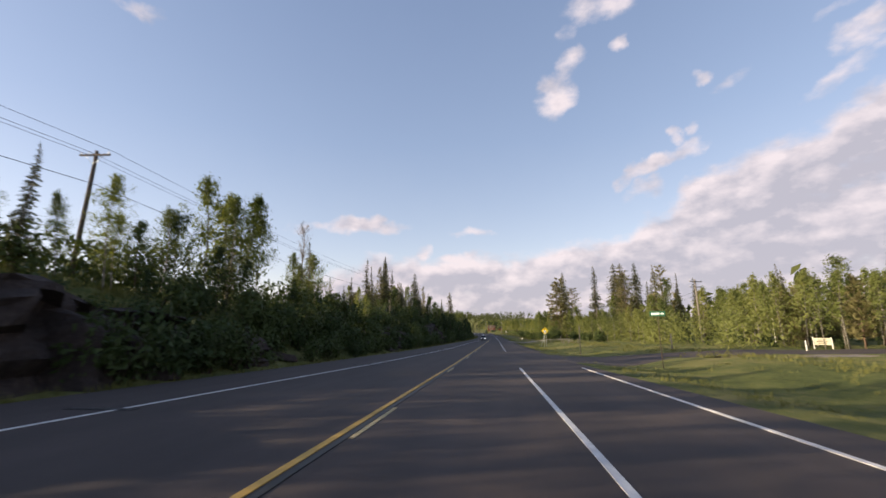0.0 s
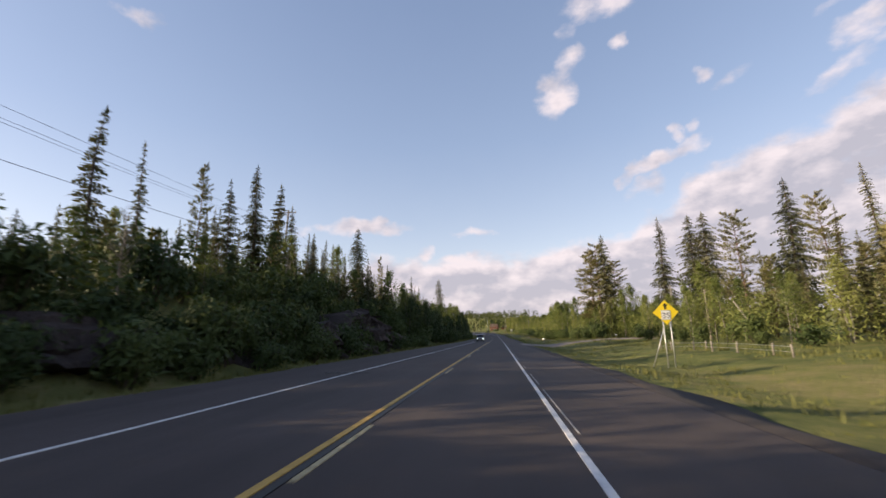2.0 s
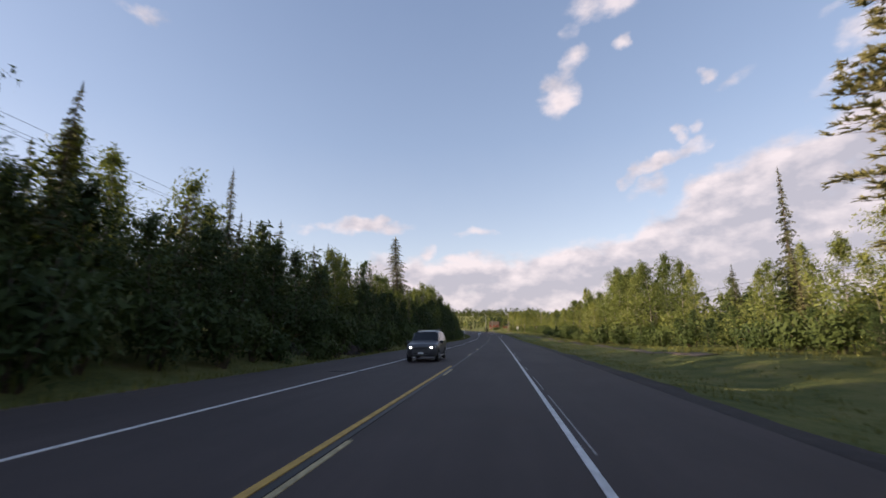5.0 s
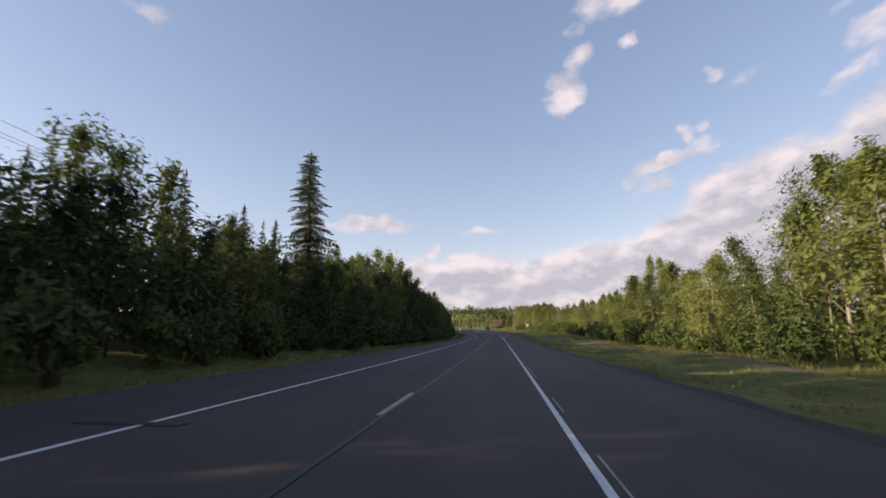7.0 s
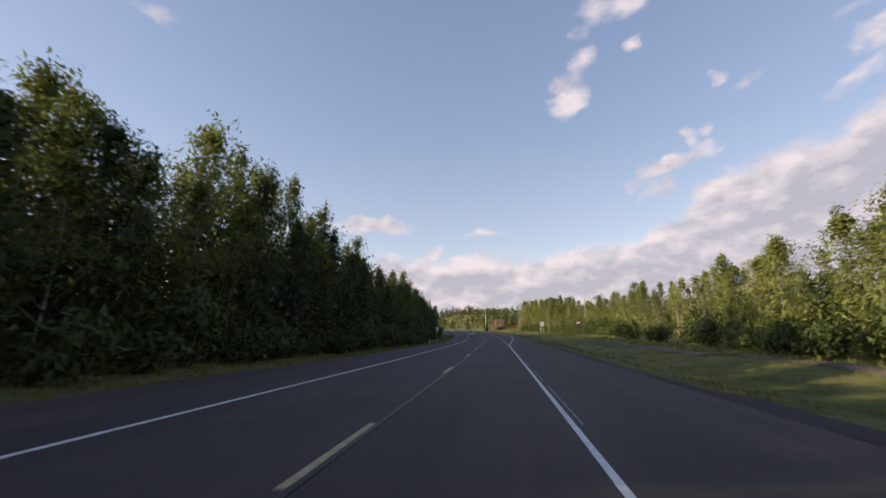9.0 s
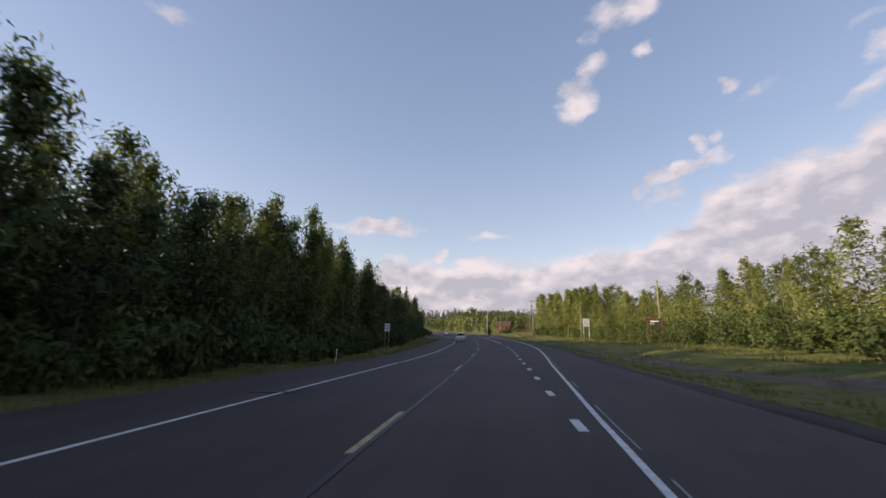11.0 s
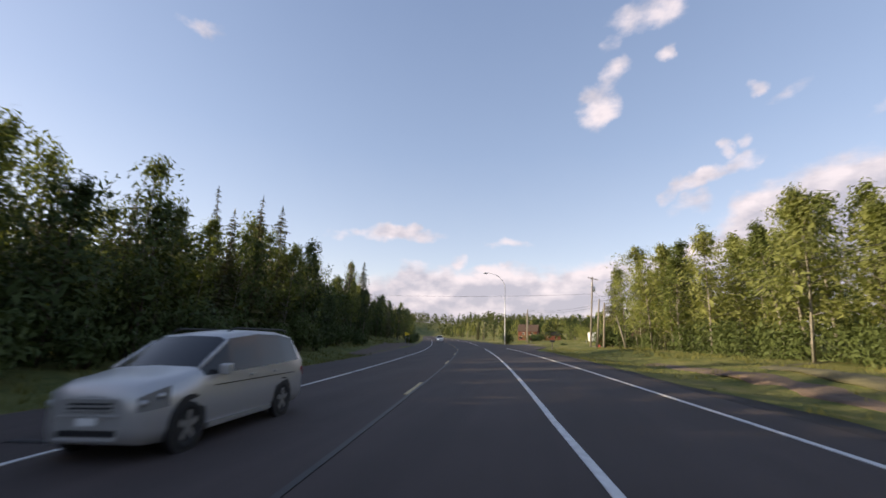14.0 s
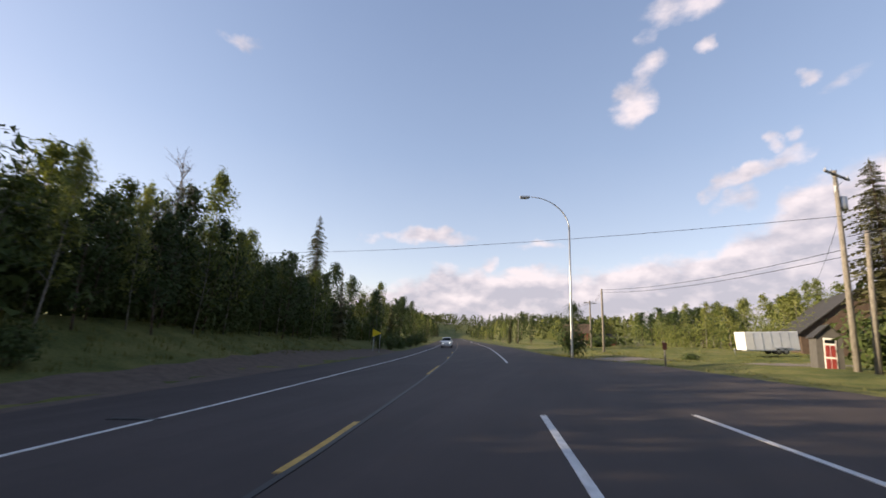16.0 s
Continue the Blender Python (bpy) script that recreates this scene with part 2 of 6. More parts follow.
M = {
    "asphalt": asphalt(), "earth": earth(), "rock": rocky(),
    "gravel": plain("gravel", (0.21, 0.175, 0.150), 0.95, vary=0.35, scale=2.0, relief=0.8),
    "white_paint": plain("worn white road paint", (0.62, 0.61, 0.60), 0.7, vary=0.3, scale=6.0),
    "pale_yellow": plain("worn pale yellow road paint", (0.42, 0.34, 0.19), 0.75, vary=0.5, scale=7.0),
    "faded_paint": plain("faded white road paint", (0.30, 0.29, 0.285), 0.8, vary=0.45, scale=9.0),
    "yellow_paint": plain("worn yellow road paint", (0.50, 0.31, 0.07), 0.7, vary=0.35, scale=6.0),
    "tar": plain("dark crack sealant", (0.014, 0.013, 0.014), 0.55, vary=0.3, scale=3.0),
    "shoulder": plain("dark gravel shoulder", (0.040, 0.032, 0.030), 0.95, vary=0.35, scale=5.0, relief=0.8),
    "worn": plain("worn grass and dirt", (0.082, 0.078, 0.045), 0.95, vary=0.4, scale=1.6, relief=0.8),
    "dirt": plain("brown dirt and gravel", (0.115, 0.085, 0.065), 0.95, vary=0.35, scale=2.5, relief=0.8),
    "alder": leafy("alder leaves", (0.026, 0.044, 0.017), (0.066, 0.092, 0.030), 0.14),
    "spruce": leafy("spruce needles", (0.055, 0.062, 0.030), (0.160, 0.152, 0.074), 0.15),
    "pine": leafy("pine needles", (0.140, 0.140, 0.066), (0.250, 0.228, 0.110), 0.18),
    "aspen": leafy("aspen leaves", (0.070, 0.096, 0.030), (0.165, 0.190, 0.058), 0.38),
    "birch": leafy("birch leaves", (0.140, 0.170, 0.056), (0.265, 0.280, 0.095), 0.42),
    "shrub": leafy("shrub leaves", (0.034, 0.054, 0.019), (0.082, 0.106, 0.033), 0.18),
    "grass": leafy("grass blades", (0.070, 0.092, 0.024), (0.215, 0.200, 0.070), 0.30),
    "far": leafy("distant foliage", (0.040, 0.058, 0.020), (0.105, 0.115, 0.038), 0.25),
    "dead": bark("dead grey twigs", (0.12, 0.10, 0.085), (0.27, 0.24, 0.21)),
    "spruce_bark": bark("spruce bark", (0.060, 0.045, 0.035), (0.14, 0.11, 0.09)),
    "pine_bark": bark("pine bark", (0.085, 0.055, 0.04), (0.20, 0.14, 0.10)),
    "aspen_bark": bark("pale aspen bark", (0.14, 0.130, 0.108), (0.29, 0.272, 0.235), (0.06, 0.05, 0.045)),
    "wood_pole": bark("weathered pole wood", (0.125, 0.112, 0.096), (0.26, 0.236, 0.205)),
    "dark_pole": bark("dark treated pole wood", (0.05, 0.04, 0.033), (0.12, 0.095, 0.075)),
    "steel": plain("galvanised steel", (0.45, 0.46, 0.47), 0.45, 0.8, vary=0.2, scale=2.0, relief=0.05),
    "cable": plain("black cable", (0.02, 0.02, 0.022), 0.6, vary=0.2, relief=0),
    "sign_yellow": plain("yellow sign sheeting", (0.80, 0.60, 0.02), 0.4, vary=0.08, scale=2.0, relief=0),
    "sign_white": plain("white sign sheeting", (0.75, 0.75, 0.74), 0.4, vary=0.08, scale=2.0, relief=0),
    "sign_green": plain("green sign sheeting", (0.02, 0.13, 0.08), 0.4, vary=0.08, scale=2.0, relief=0),
    "sign_cream": plain("cream painted board", (0.68, 0.64, 0.50), 0.6, vary=0.1, scale=2.0),
    "sign_black": plain("black sign legend", (0.015, 0.015, 0.015), 0.5, vary=0.1, relief=0),
    "trailer": plain("white aluminium trailer skin", (0.72, 0.73, 0.75), 0.35, vary=0.08, scale=1.2, relief=0),
    "rubber": plain("tyre rubber", (0.018, 0.018, 0.018), 0.85, vary=0.2, relief=0.1),
    "chrome": plain("bright wheel metal", (0.55, 0.56, 0.58), 0.3, 0.9, vary=0.1, relief=0),
    "roof_dark": plain("dark asphalt shingles", (0.035, 0.034, 0.036), 0.9, vary=0.3, scale=2.0, relief=0.6),
    "timber": plain("brown timber wall", (0.075, 0.050, 0.036), 0.85, vary=0.3, scale=2.0, relief=0.4),
    "red_wall": plain("red-brown painted siding", (0.15, 0.050, 0.032), 0.8, vary=0.2, scale=1.5, relief=0.2),
    "shed": plain("grey weathered shed boards", (0.09, 0.085, 0.08), 0.9, vary=0.25, scale=2.5, relief=0.4),
    "door_red": plain("dark red door paint", (0.24, 0.035, 0.03), 0.6, vary=0.15, relief=0.05),
    "white_trim": plain("white trim paint", (0.75, 0.74, 0.71), 0.6, vary=0.08, relief=0.05),
    "window": plain("dark window glass", (0.012, 0.013, 0.015), 0.10, vary=0.1, relief=0),
    "silver": plain("silver car paint", (0.47, 0.465, 0.46), 0.30, 0.45, vary=0.04, scale=1.0, relief=0),
    "white_car": plain("white car paint", (0.66, 0.66, 0.66), 0.3, 0.0, vary=0.04, scale=1.0, relief=0),
    "dark_car": plain("dark grey car paint", (0.10, 0.10, 0.105), 0.3, 0.3, vary=0.04, scale=1.0, relief=0),
    "black_plastic": plain("black plastic", (0.02, 0.02, 0.021), 0.5, vary=0.1, relief=0),
    "sign_dark": plain("dark blue-grey sign board", (0.022, 0.026, 0.036), 0.7, vary=0.2, relief=0.05),
    "headlamp": plain("clear lamp cover over a dark housing", (0.19, 0.192, 0.196), 0.07, vary=0.1, relief=0),
    "lens": plain("clear lamp lens", (0.45, 0.455, 0.46), 0.10, vary=0.05, relief=0),
    "rust": plain("rusty red steel", (0.095, 0.036, 0.026), 0.8, vary=0.3, scale=3.0, relief=0.3),
}
glow = bpy.data.materials.new("lit headlamp")
glow.use_nodes = True
glow.node_tree.nodes["Principled BSDF"].inputs["Emission Color"].default_value = (1.0, 0.93, 0.8, 1)
glow.node_tree.nodes["Principled BSDF"].inputs["Emission Strength"].default_value = 6.0
M["glow"] = glow


# ============ mesh helpers ============
def mesh_object(name, verts, faces, material, parent=None, label="", smooth_faces=False):
    me = bpy.data.meshes.new(name)
    me.from_pydata([tuple(v) for v in verts], [], [tuple(f) for f in faces])
    me.materials.append(material)
    if smooth_faces:
        me.polygons.foreach_set("use_smooth", [True] * len(me.polygons))
    me.update()
    ob = new(name, me)
    if parent is not None:
        ob.parent = parent
    return tagged(ob, label)


def part(name, bm, material, parent, label="", smooth_faces=False):
    me = bpy.data.meshes.new(name)
    bm.to_mesh(me)
    bm.free()
    me.materials.append(material)
    if smooth_faces:
        me.polygons.foreach_set("use_smooth", [True] * len(me.polygons))
    ob = new(name, me)
    ob.parent = parent
    return tagged(ob, label)


def empty(name, m, label, category, group="", kind=""):
    ob = new(name)
    ob.matrix_world = m
    return tagged(ob, label, category, group, kind)


def box(bm, x0, x1, y0, y1, z0, z1, bevel=0.0):
    made = bmesh.ops.create_cube(bm, size=1.0)["verts"]
    for v in made:
        v.co = Vector(((x0 + x1) / 2 + v.co.x * (x1 - x0), (y0 + y1) / 2 + v.co.y * (y1 - y0), (z0 + z1) / 2 + v.co.z * (z1 - z0)))
    if bevel:
        edges = list({e for v in made for e in v.link_edges})
        bmesh.ops.bevel(bm, geom=edges, offset=bevel, segments=2, affect="EDGES", profile=0.5)
    return bm


def tube_data(points, radii, sides=8):
    """Rings along a line: vertices and faces of a tapered tube with closed ends."""
    verts, faces = [], []
    pts = [Vector(p) for p in points]
    for k, p in enumerate(pts):
        d = (pts[min(k + 1, len(pts) - 1)] - pts[max(k - 1, 0)]).normalized()
        u = d.cross(Vector((0.31, 0.95, 0.02)) if abs(d.z) > 0.6 else Vector((0, 0, 1))).normalized()
        v = d.cross(u)
        for j in range(sides):
            a = 2 * math.pi * j / sides
            verts.append(p + (u * math.cos(a) + v * math.sin(a)) * radii[k])
    for k in range(len(pts) - 1):
        for j in range(sides):
            a, b = k * sides + j, k * sides + (j + 1) % sides
            faces.append((a, b, b + sides, a + sides))
    faces.append(tuple(range(sides))[::-1])
    faces.append(tuple((len(pts) - 1) * sides + j for j in range(sides)))
    return verts, faces


def tube(name, points, radii, material, parent, sides=8, label=""):
    v, f = tube_data(points, radii, sides)
    return mesh_object(name, v, f, material, parent, label, True)


# ============ the road's line ============
DS = 25.0
TURN = [0.0, 0.03, 0.05, 0.05, 0.05, 0.07, 0.15, 0.34, 0.64, 0.95, 1.25, 1.61, 2.29, 3.54, 5.42, 7.62, 9.53, 11.56, 13.11, 14.18, 14.77, 14.9]
RISE = [-1.5, -2.22, -2.84, -3.39, -3.93, -4.48, -5.02, -5.54, -6.05, -6.51, -6.83, -7.06, -7.28, -7.31, -7.24, -7.2, -7.18]
SG = np.arange(-150.0, 1600.0, 0.5)
HG = np.radians(np.interp(SG, np.arange(len(TURN)) * DS, TURN))
XG, YG = np.cumsum(-np.sin(HG) * 0.5), np.cumsum(np.cos(HG) * 0.5)
ZERO = int(150 / 0.5)
XG, YG = XG - XG[ZERO], YG - YG[ZERO]
ZG = np.interp(SG, np.arange(len(RISE)) * DS, RISE) + np.where(SG < 0, -SG * 0.031, 0) + np.maximum(SG - 430, 0) * 0.004


CROSS = [(-150, 0), (225, 0), (271, 1.9), (283, 2.3), (295, 2.7), (307, 3.4), (319, 3.5), (330, 3.0), (342, 2.8), (376, 2.9), (388, 3.2), (460, 3.2), (560, 0.5), (900, 0)]


def cross_fall(s, lat):
    """The bend is banked: rise of the ground across the road."""
    return np.tan(np.radians(np.interp(s, [p[0] for p in CROSS], [p[1] for p in CROSS]))) * np.clip(lat, -22, 36)


def on_road(s, lat, up=0.0):
    """The place at s metres along the drive, lat metres to the right of it, up metres over the road."""
    h = np.interp(s, SG, HG)
    return Vector((float(np.interp(s, SG, XG) + math.cos(h) * lat), float(np.interp(s, SG, YG) + math.sin(h) * lat), float(np.interp(s, SG, ZG) + cross_fall(s, lat) + up)))


def heading(s):
    return math.degrees(float(np.interp(s, SG, HG)))


def along(s, table):
    return np.interp(s, [p[0] for p in table], [p[1] for p in table])


EDGE_L = [(-150, -13), (0, -12.6), (60, -11.0), (228, -10.8), (286, -10.6), (320, -9.8), (380, -10.4), (410, -11.2), (600, -10)]
EDGE_R = [(-150, 6.6), (6, 5.6), (22, 4.95), (40, 4.6), (60, 3.9), (120, 3.8), (190, 5.0), (283, 5.2), (317, 5.9), (352, 5.6), (386, 6.2), (391, 6.8), (395.5, 8.6), (400, 9.8), (414, 9.4), (421, 7.2), (428, 6.0), (440, 5.7), (480, 5.4), (600, 5.0)]
BANK_L = [(-150, 4.5), (-20, 4.8), (25, 4.5), (60, 3.6), (84, 4.8), (96, 6.3), (110, 6.2), (124, 3.8), (150, 2.2), (190, 1.6), (240, 0.6), (330, 0.3), (370, 0.9), (388, 2.2), (404, 3.0), (424, 2.6), (480, 1.2), (600, 0.6)]
RISE_R = [(-150, 0.6), (0, 0.4), (40, 0.3), (100, 0.4), (140, 0.6), (200, -0.3), (330, -0.2), (390, -0.2), (404, -0.8), (430, -0.8), (455, -0.2), (900, 0.0)]


def blend(x, lo, hi):
    k = np.clip((x - lo) / (hi - lo), 0, 1)
    return k * k * (3 - 2 * k)


def ground_over_road(s, lat):
    """Height of the ground over the road's surface at s, lat (arrays)."""
    el, er = along(s, EDGE_L), along(s, EDGE_R)
    dl, dr = el - lat, lat - er
    up = np.full_like(np.asarray(lat, float), -0.07)
    left = -0.07 - 0.10 * blend(dl, 0, 1.5) + along(s, BANK_L) * (0.25 * blend(dl, 1.5, 4.5) + 0.75 * blend(dl, 3.5, 10)) + 0.02 * np.clip(dl - 8, 0, 60)
    right = -0.07 - 0.30 * blend(dr, 0.3, 4.0) + 0.28 * blend(dr, 4.5, 8.0) + along(s, RISE_R) * blend(dr, 5, 16)
    hill = 24 * blend(s, 520, 980) * np.maximum(blend(np.abs(lat), 14, 70), blend(s, 930, 1060))
    return np.where(dl > 0, left, np.where(dr > 0, right, up)) + hill


def ground_z(s, lat):
    x = on_road(s, lat)
    return x.z + float(ground_over_road(np.array(float(s)), np.array(float(lat)))) + ripple(x.x, x.y, lat, s)


def ripple(x, y, lat, s):
    off = max(0.0, max(float(along(s, EDGE_L)) - lat, lat - float(along(s, EDGE_R))))
    k = min(1.0, off / 5.0)
    return k * (0.35 * noise.noise(Vector((x * 0.11, y * 0.11, 3.1))) + 0.10 * noise.noise(Vector((x * 0.5, y * 0.5, 7.7))))


def stand(s, lat, turn=0.0, sink=0.05):
    """A pose on the ground, turned from the road's direction."""
    p = on_road(s, lat)
    return pose(p.x, p.y, ground_z(s, lat) - sink, 0, 0, heading(s) + turn)


# ============ ground: one sheet to the horizon ============
def build_ground():
    def spread(lo, hi, step, far):
        mid, out, d, a, b = list(np.arange(lo, hi + 0.01, step)), [], step, lo, hi
        low, high = [], []
        while a > -far or b < far:
            d *= 1.25
            a, b = a - d, b + d
            low.append(a), high.append(b)
        return np.array(low[::-1] + mid + high)
    xs, ys = spread(-90, 50, 1.4, 3500), spread(-30, 470, 3.0, 3500)
    verts = []
    near = slice(0, len(SG), 4)
    for y in ys:
        d2 = (XG[near][None, :] - xs[:, None]) ** 2 + (YG[near][None, :] - y) ** 2
        i = np.argmin(d2, 1) * 4
        h, s = HG[i], SG[i]
        dx, dy = xs - XG[i], y - YG[i]
        lat = np.cos(h) * dx + np.sin(h) * dy
        z = ZG[i] + ground_over_road(s, lat) + cross_fall(s, lat)
        for k, x in enumerate(xs):
            verts.append((x, y, z[k] + ripple(x, y, lat[k], s[k])))
    n = len(xs)
    faces = [(j * n + k, j * n + k + 1, (j + 1) * n + k + 1, (j + 1) * n + k) for j in range(len(ys) - 1) for k in range(n - 1)]
    ob = mesh_object("ground", verts, faces, M["earth"], smooth_faces=True)
    return tagged(ob, "grassy verge and forest floor beside the highway", "ground", kind="structure")


ground = build_ground()


def strip(name, s0, s1, lat0, lat1, up, material, parent=None, step=2.0, label=""):
    """A thin slab along the road between two lateral lines (numbers or tables of s, lat)."""
    n = max(2, int(math.ceil((s1 - s0) / step)) + 1)
    verts, faces = [], []
    for s in np.linspace(s0, s1, n):
        a = float(along(s, lat0)) if isinstance(lat0, list) else lat0
        b = float(along(s, lat1)) if isinstance(lat1, list) else lat1
        for lat, u in ((a, up), (b, up), (b, up - 0.05), (a, up - 0.05)):
            verts.append(on_road(s, lat, u))
    for k in range(n - 1):
        o = k * 4
        faces += [(o, o + 1, o + 5, o + 4), (o + 1, o + 2, o + 6, o + 5), (o + 3, o, o + 4, o + 7)]
    faces += [(0, 3, 2, 1), ((n - 1) * 4, (n - 1) * 4 + 1, (n - 1) * 4 + 2, (n - 1) * 4 + 3)]
    return mesh_object(name, verts, faces, material, parent, label)


road = strip("road", -140, 905, EDGE_L, EDGE_R, 0.0, M["asphalt"], step=1.0)
tagged(road, "dark grey two-lane asphalt highway with worn markings", "road", kind="structure")

CENTRE = [(-150, -2.45), (120, -2.45), (190, -2.25), (278, -1.87), (315, -1.58), (354, -2.1), (382, -2.3), (394, -2.34), (410, -2.82), (437, -3.5), (900, -3.4)]
LEFT_LINE = [(-150, -9.4), (0, -8.9), (12, -8.4), (30, -7.5), (60, -6.65), (120, -6.45), (188, -6.15), (225, -6.1), (281, -6.15), (314, -5.78), (336, -5.87), (362, -6.08), (398, -6.7), (409, -7.1), (440, -7.6), (900, -7.2)]
RIGHT_LINE = [(-150, 1.3), (6, 1.27), (59, 0.98), (185, 1.0), (220, 1.15), (273, 1.46), (279.7, 1.85), (292.7, 2.78), (301, 3.5), (312.6, 4.25), (325, 4.7), (350, 4.55), (372, 4.4), (398, 4.05), (402, 4.0)]
LANE_LINE = [(273, 1.35), (283, 1.4), (314, 1.75), (332, 1.6), (350, 1.25), (372, 1.17), (397, 1.1), (415, 1.27), (454, 1.7), (900, 1.6)]


def offset(table, d):
    return [(s, lat + d) for s, lat in table]


def marking(name, s0, s1, table, half, material, label=""):
    return strip(name, s0, s1, offset(table, -half), offset(table, half), 0.012, material, road, 1.0, label)


marking("edge_line", -140, 880, LEFT_LINE, 0.055, M["white_paint"])
marking("edge_line", 46, 397.2, RIGHT_LINE, 0.05, M["white_paint"])
for k in range(40):
    marking("faded_edge_line", 60 + 6.4 * k, 65.2 + 6.4 * k - 1.7 * (k * 7 % 3), offset(RIGHT_LINE, 0.17), 0.014, M["faded_paint"], "faint remains of an older white line")
marking("lane_line", -140, 22, RIGHT_LINE, 0.055, M["white_paint"])
marking("edge_line", -140, 22.2, [(-150, 4.7), (22, 4.35)], 0.05, M["white_paint"])
marking("centre_line", -140, 152, offset(CENTRE, -0.12), 0.06, M["yellow_paint"], "worn solid yellow centre line")
marking("lane_line", 332, 397, LANE_LINE, 0.062, M["white_paint"])
marking("edge_line", 416, 880, LANE_LINE, 0.07, M["white_paint"])
for k, s in enumerate((-6, 8.5, 24.5, 43, 52, 71.3, 96, 104, 118.4, 149, 176.2, 186, 198, 213, 226, 262.5, 283, 297, 316, 331, 340, 348, 361, 385, 396)):
    strip("crack_seal", s, s + 0.16 + 0.05 * (k % 3), offset(LEFT_LINE, -1.0 - 0.3 * (k % 2)), offset(LEFT_LINE, 0.14 + 0.3 * (k % 3)), 0.016, M["tar"], road, 0.08, "dark sealed crack across the edge line")
marking("crack_seal", -140, 880, offset(CENTRE, 0.045), 0.05, M["tar"], "dark tar seam along the centre")
for k in range(23):
    marking("centre_dash", -134.2 + 12.79 * k, -131.4 + 12.79 * k, offset(CENTRE, 0.16), 0.045, M["pale_yellow"], "worn pale yellow passing dash")
for c in (164.5, 176.5, 188.8, 231, 243, 255, 266.5, 278.6, 291.9, 304.8, 316.5, 328.7, 341.6, 355.0, 368.2, 380.9, 394.6, 408.6, 411.9, 424, 437, 449.2, 461.4, 473.6, 486, 498):
    marking("centre_dash", c - 1.5, c + 1.5, offset(CENTRE, -0.06), 0.06, M["yellow_paint" if c > 390 else "pale_yellow"])
for k in range(7):
    marking("centre_dash", 218.6 + 0.40 * k, 218.85 + 0.40 * k, offset(CENTRE, -0.02), 0.06, M["pale_yellow"])
for k in range(-1, 12):
    marking("lane_dash", 278.6 + 3.83 * k, 279.5 + 3.83 * k, LANE_LINE, 0.08, M["white_paint"])


# ============ side roads and drives ============
def lane_out(name, s0, s1, lat0, lat1, flare, up, material, label, category, near=None):
    """A drive leaving the road to the right: flared at the mouth, laid on the ground."""
    verts, faces, n, m = [], [], 28, 8
    for i in range(n + 1):
        k = i / n
        lat = lat0 + (lat1 - lat0) * k
        f = flare * (1 - k) ** 3
        for j in range(m + 1):
            low = float(along(lat, near)) if near else s0 - f
            s = low + (s1 + f - low) * j / m
            rag = 0.35 * noise.noise(Vector((lat * 0.9, s * 0.9, 5.0))) if j in (0, m) else 0.0
            p = on_road(s + rag, lat)
            on = lat < float(along(s, EDGE_R)) + 0.7
            skirt = -0.16 if j in (0, m) else 0.0
            verts.append((p.x, p.y, (p.z + 0.004 if on else ground_z(s + rag, lat) + up) + skirt))
    for i in range(n):
        for j in range(m):
            o = i * (m + 1) + j
            faces.append((o, o + m + 1, o + m + 2, o + 1))
    ob = mesh_object(name, verts, faces, material, smooth_faces=True)
    return tagged(ob, label, category, kind="structure")


lane_out("side_road", 28, 38, 4.3, 75, 2.5, 0.06, M["asphalt"], "dark asphalt side road leaving the highway", "road", [(4.3, 24.5), (7.5, 28), (11, 31.0), (14, 32.5), (75, 32.5)])
lane_out("gravel_shoulder", 29.2, 31.4, 14.5, 24, 0.3, 0.05, M["gravel"], "pale sandy gravel beside the junction", "shoulder")
lane_out("driveway", 119.5, 128, 3.7, 24, 3.4, 0.10, M["gravel"], "grey gravel driveway across the verge", "driveway")
lane_out("driveway", 424, 428, 9.0, 30, 1.0, 0.03, M["gravel"], "gravel drive to the yard", "driveway")


def trail(name, table, half, up, material, label, category):
    """A worn path along the road, laid on the ground, with ragged edges."""
    verts, faces, s0, s1 = [], [], table[0][0], table[-1][0]
    n = int((s1 - s0) / 1.0)
    for i in range(n + 1):
        s = s0 + (s1 - s0) * i / n
        mid = float(along(s, table))
        for j, (d, drop) in enumerate(((-1, -0.08), (-0.8, 0), (0, 0.0), (0.8, 0), (1, -0.08))):
            lat = mid + half * d + 0.4 * noise.noise(Vector((s * 0.4, j * 3.0, 1.5)))
            p = on_road(s, lat)
            verts.append((p.x, p.y, ground_z(s, lat) + up + drop))
    for i in range(n):
        for j in range(4):
            o = i * 5 + j
            faces.append((o, o + 1, o + 6, o + 5))
    return tagged(mesh_object(name, verts, faces, material, smooth_faces=True), label, category, kind="structure")


trail("trail", [(160, 13.2), (188, 13.6), (235, 14.6), (268, 13.0), (296, 9.9), (308, 9.2), (330, 9.4), (357, 10.6), (372, 11.5)], 0.75, 0.04, M["dirt"], "brown dirt trail along the verge", "trail")
trail("trail", [(350, 12.2), (358, 12.6), (364, 14.0), (368, 17.0), (370, 21.0)], 0.7, 0.03, M["worn"], "brown dirt trail turning into the wood", "trail")
for side, table, half in ((1, EDGE_R, 0.5), (-1, EDGE_L, 0.4)):
    trail("shoulder", [(s, float(along(s, table)) + side * (half - 0.12)) for s in range(46, 390, 4)], half, 0.035, M["shoulder"] if side > 0 else M["dirt"], "dark gravel shoulder beside the asphalt" if side > 0 else "pale dusty strip beside the asphalt", "shoulder")
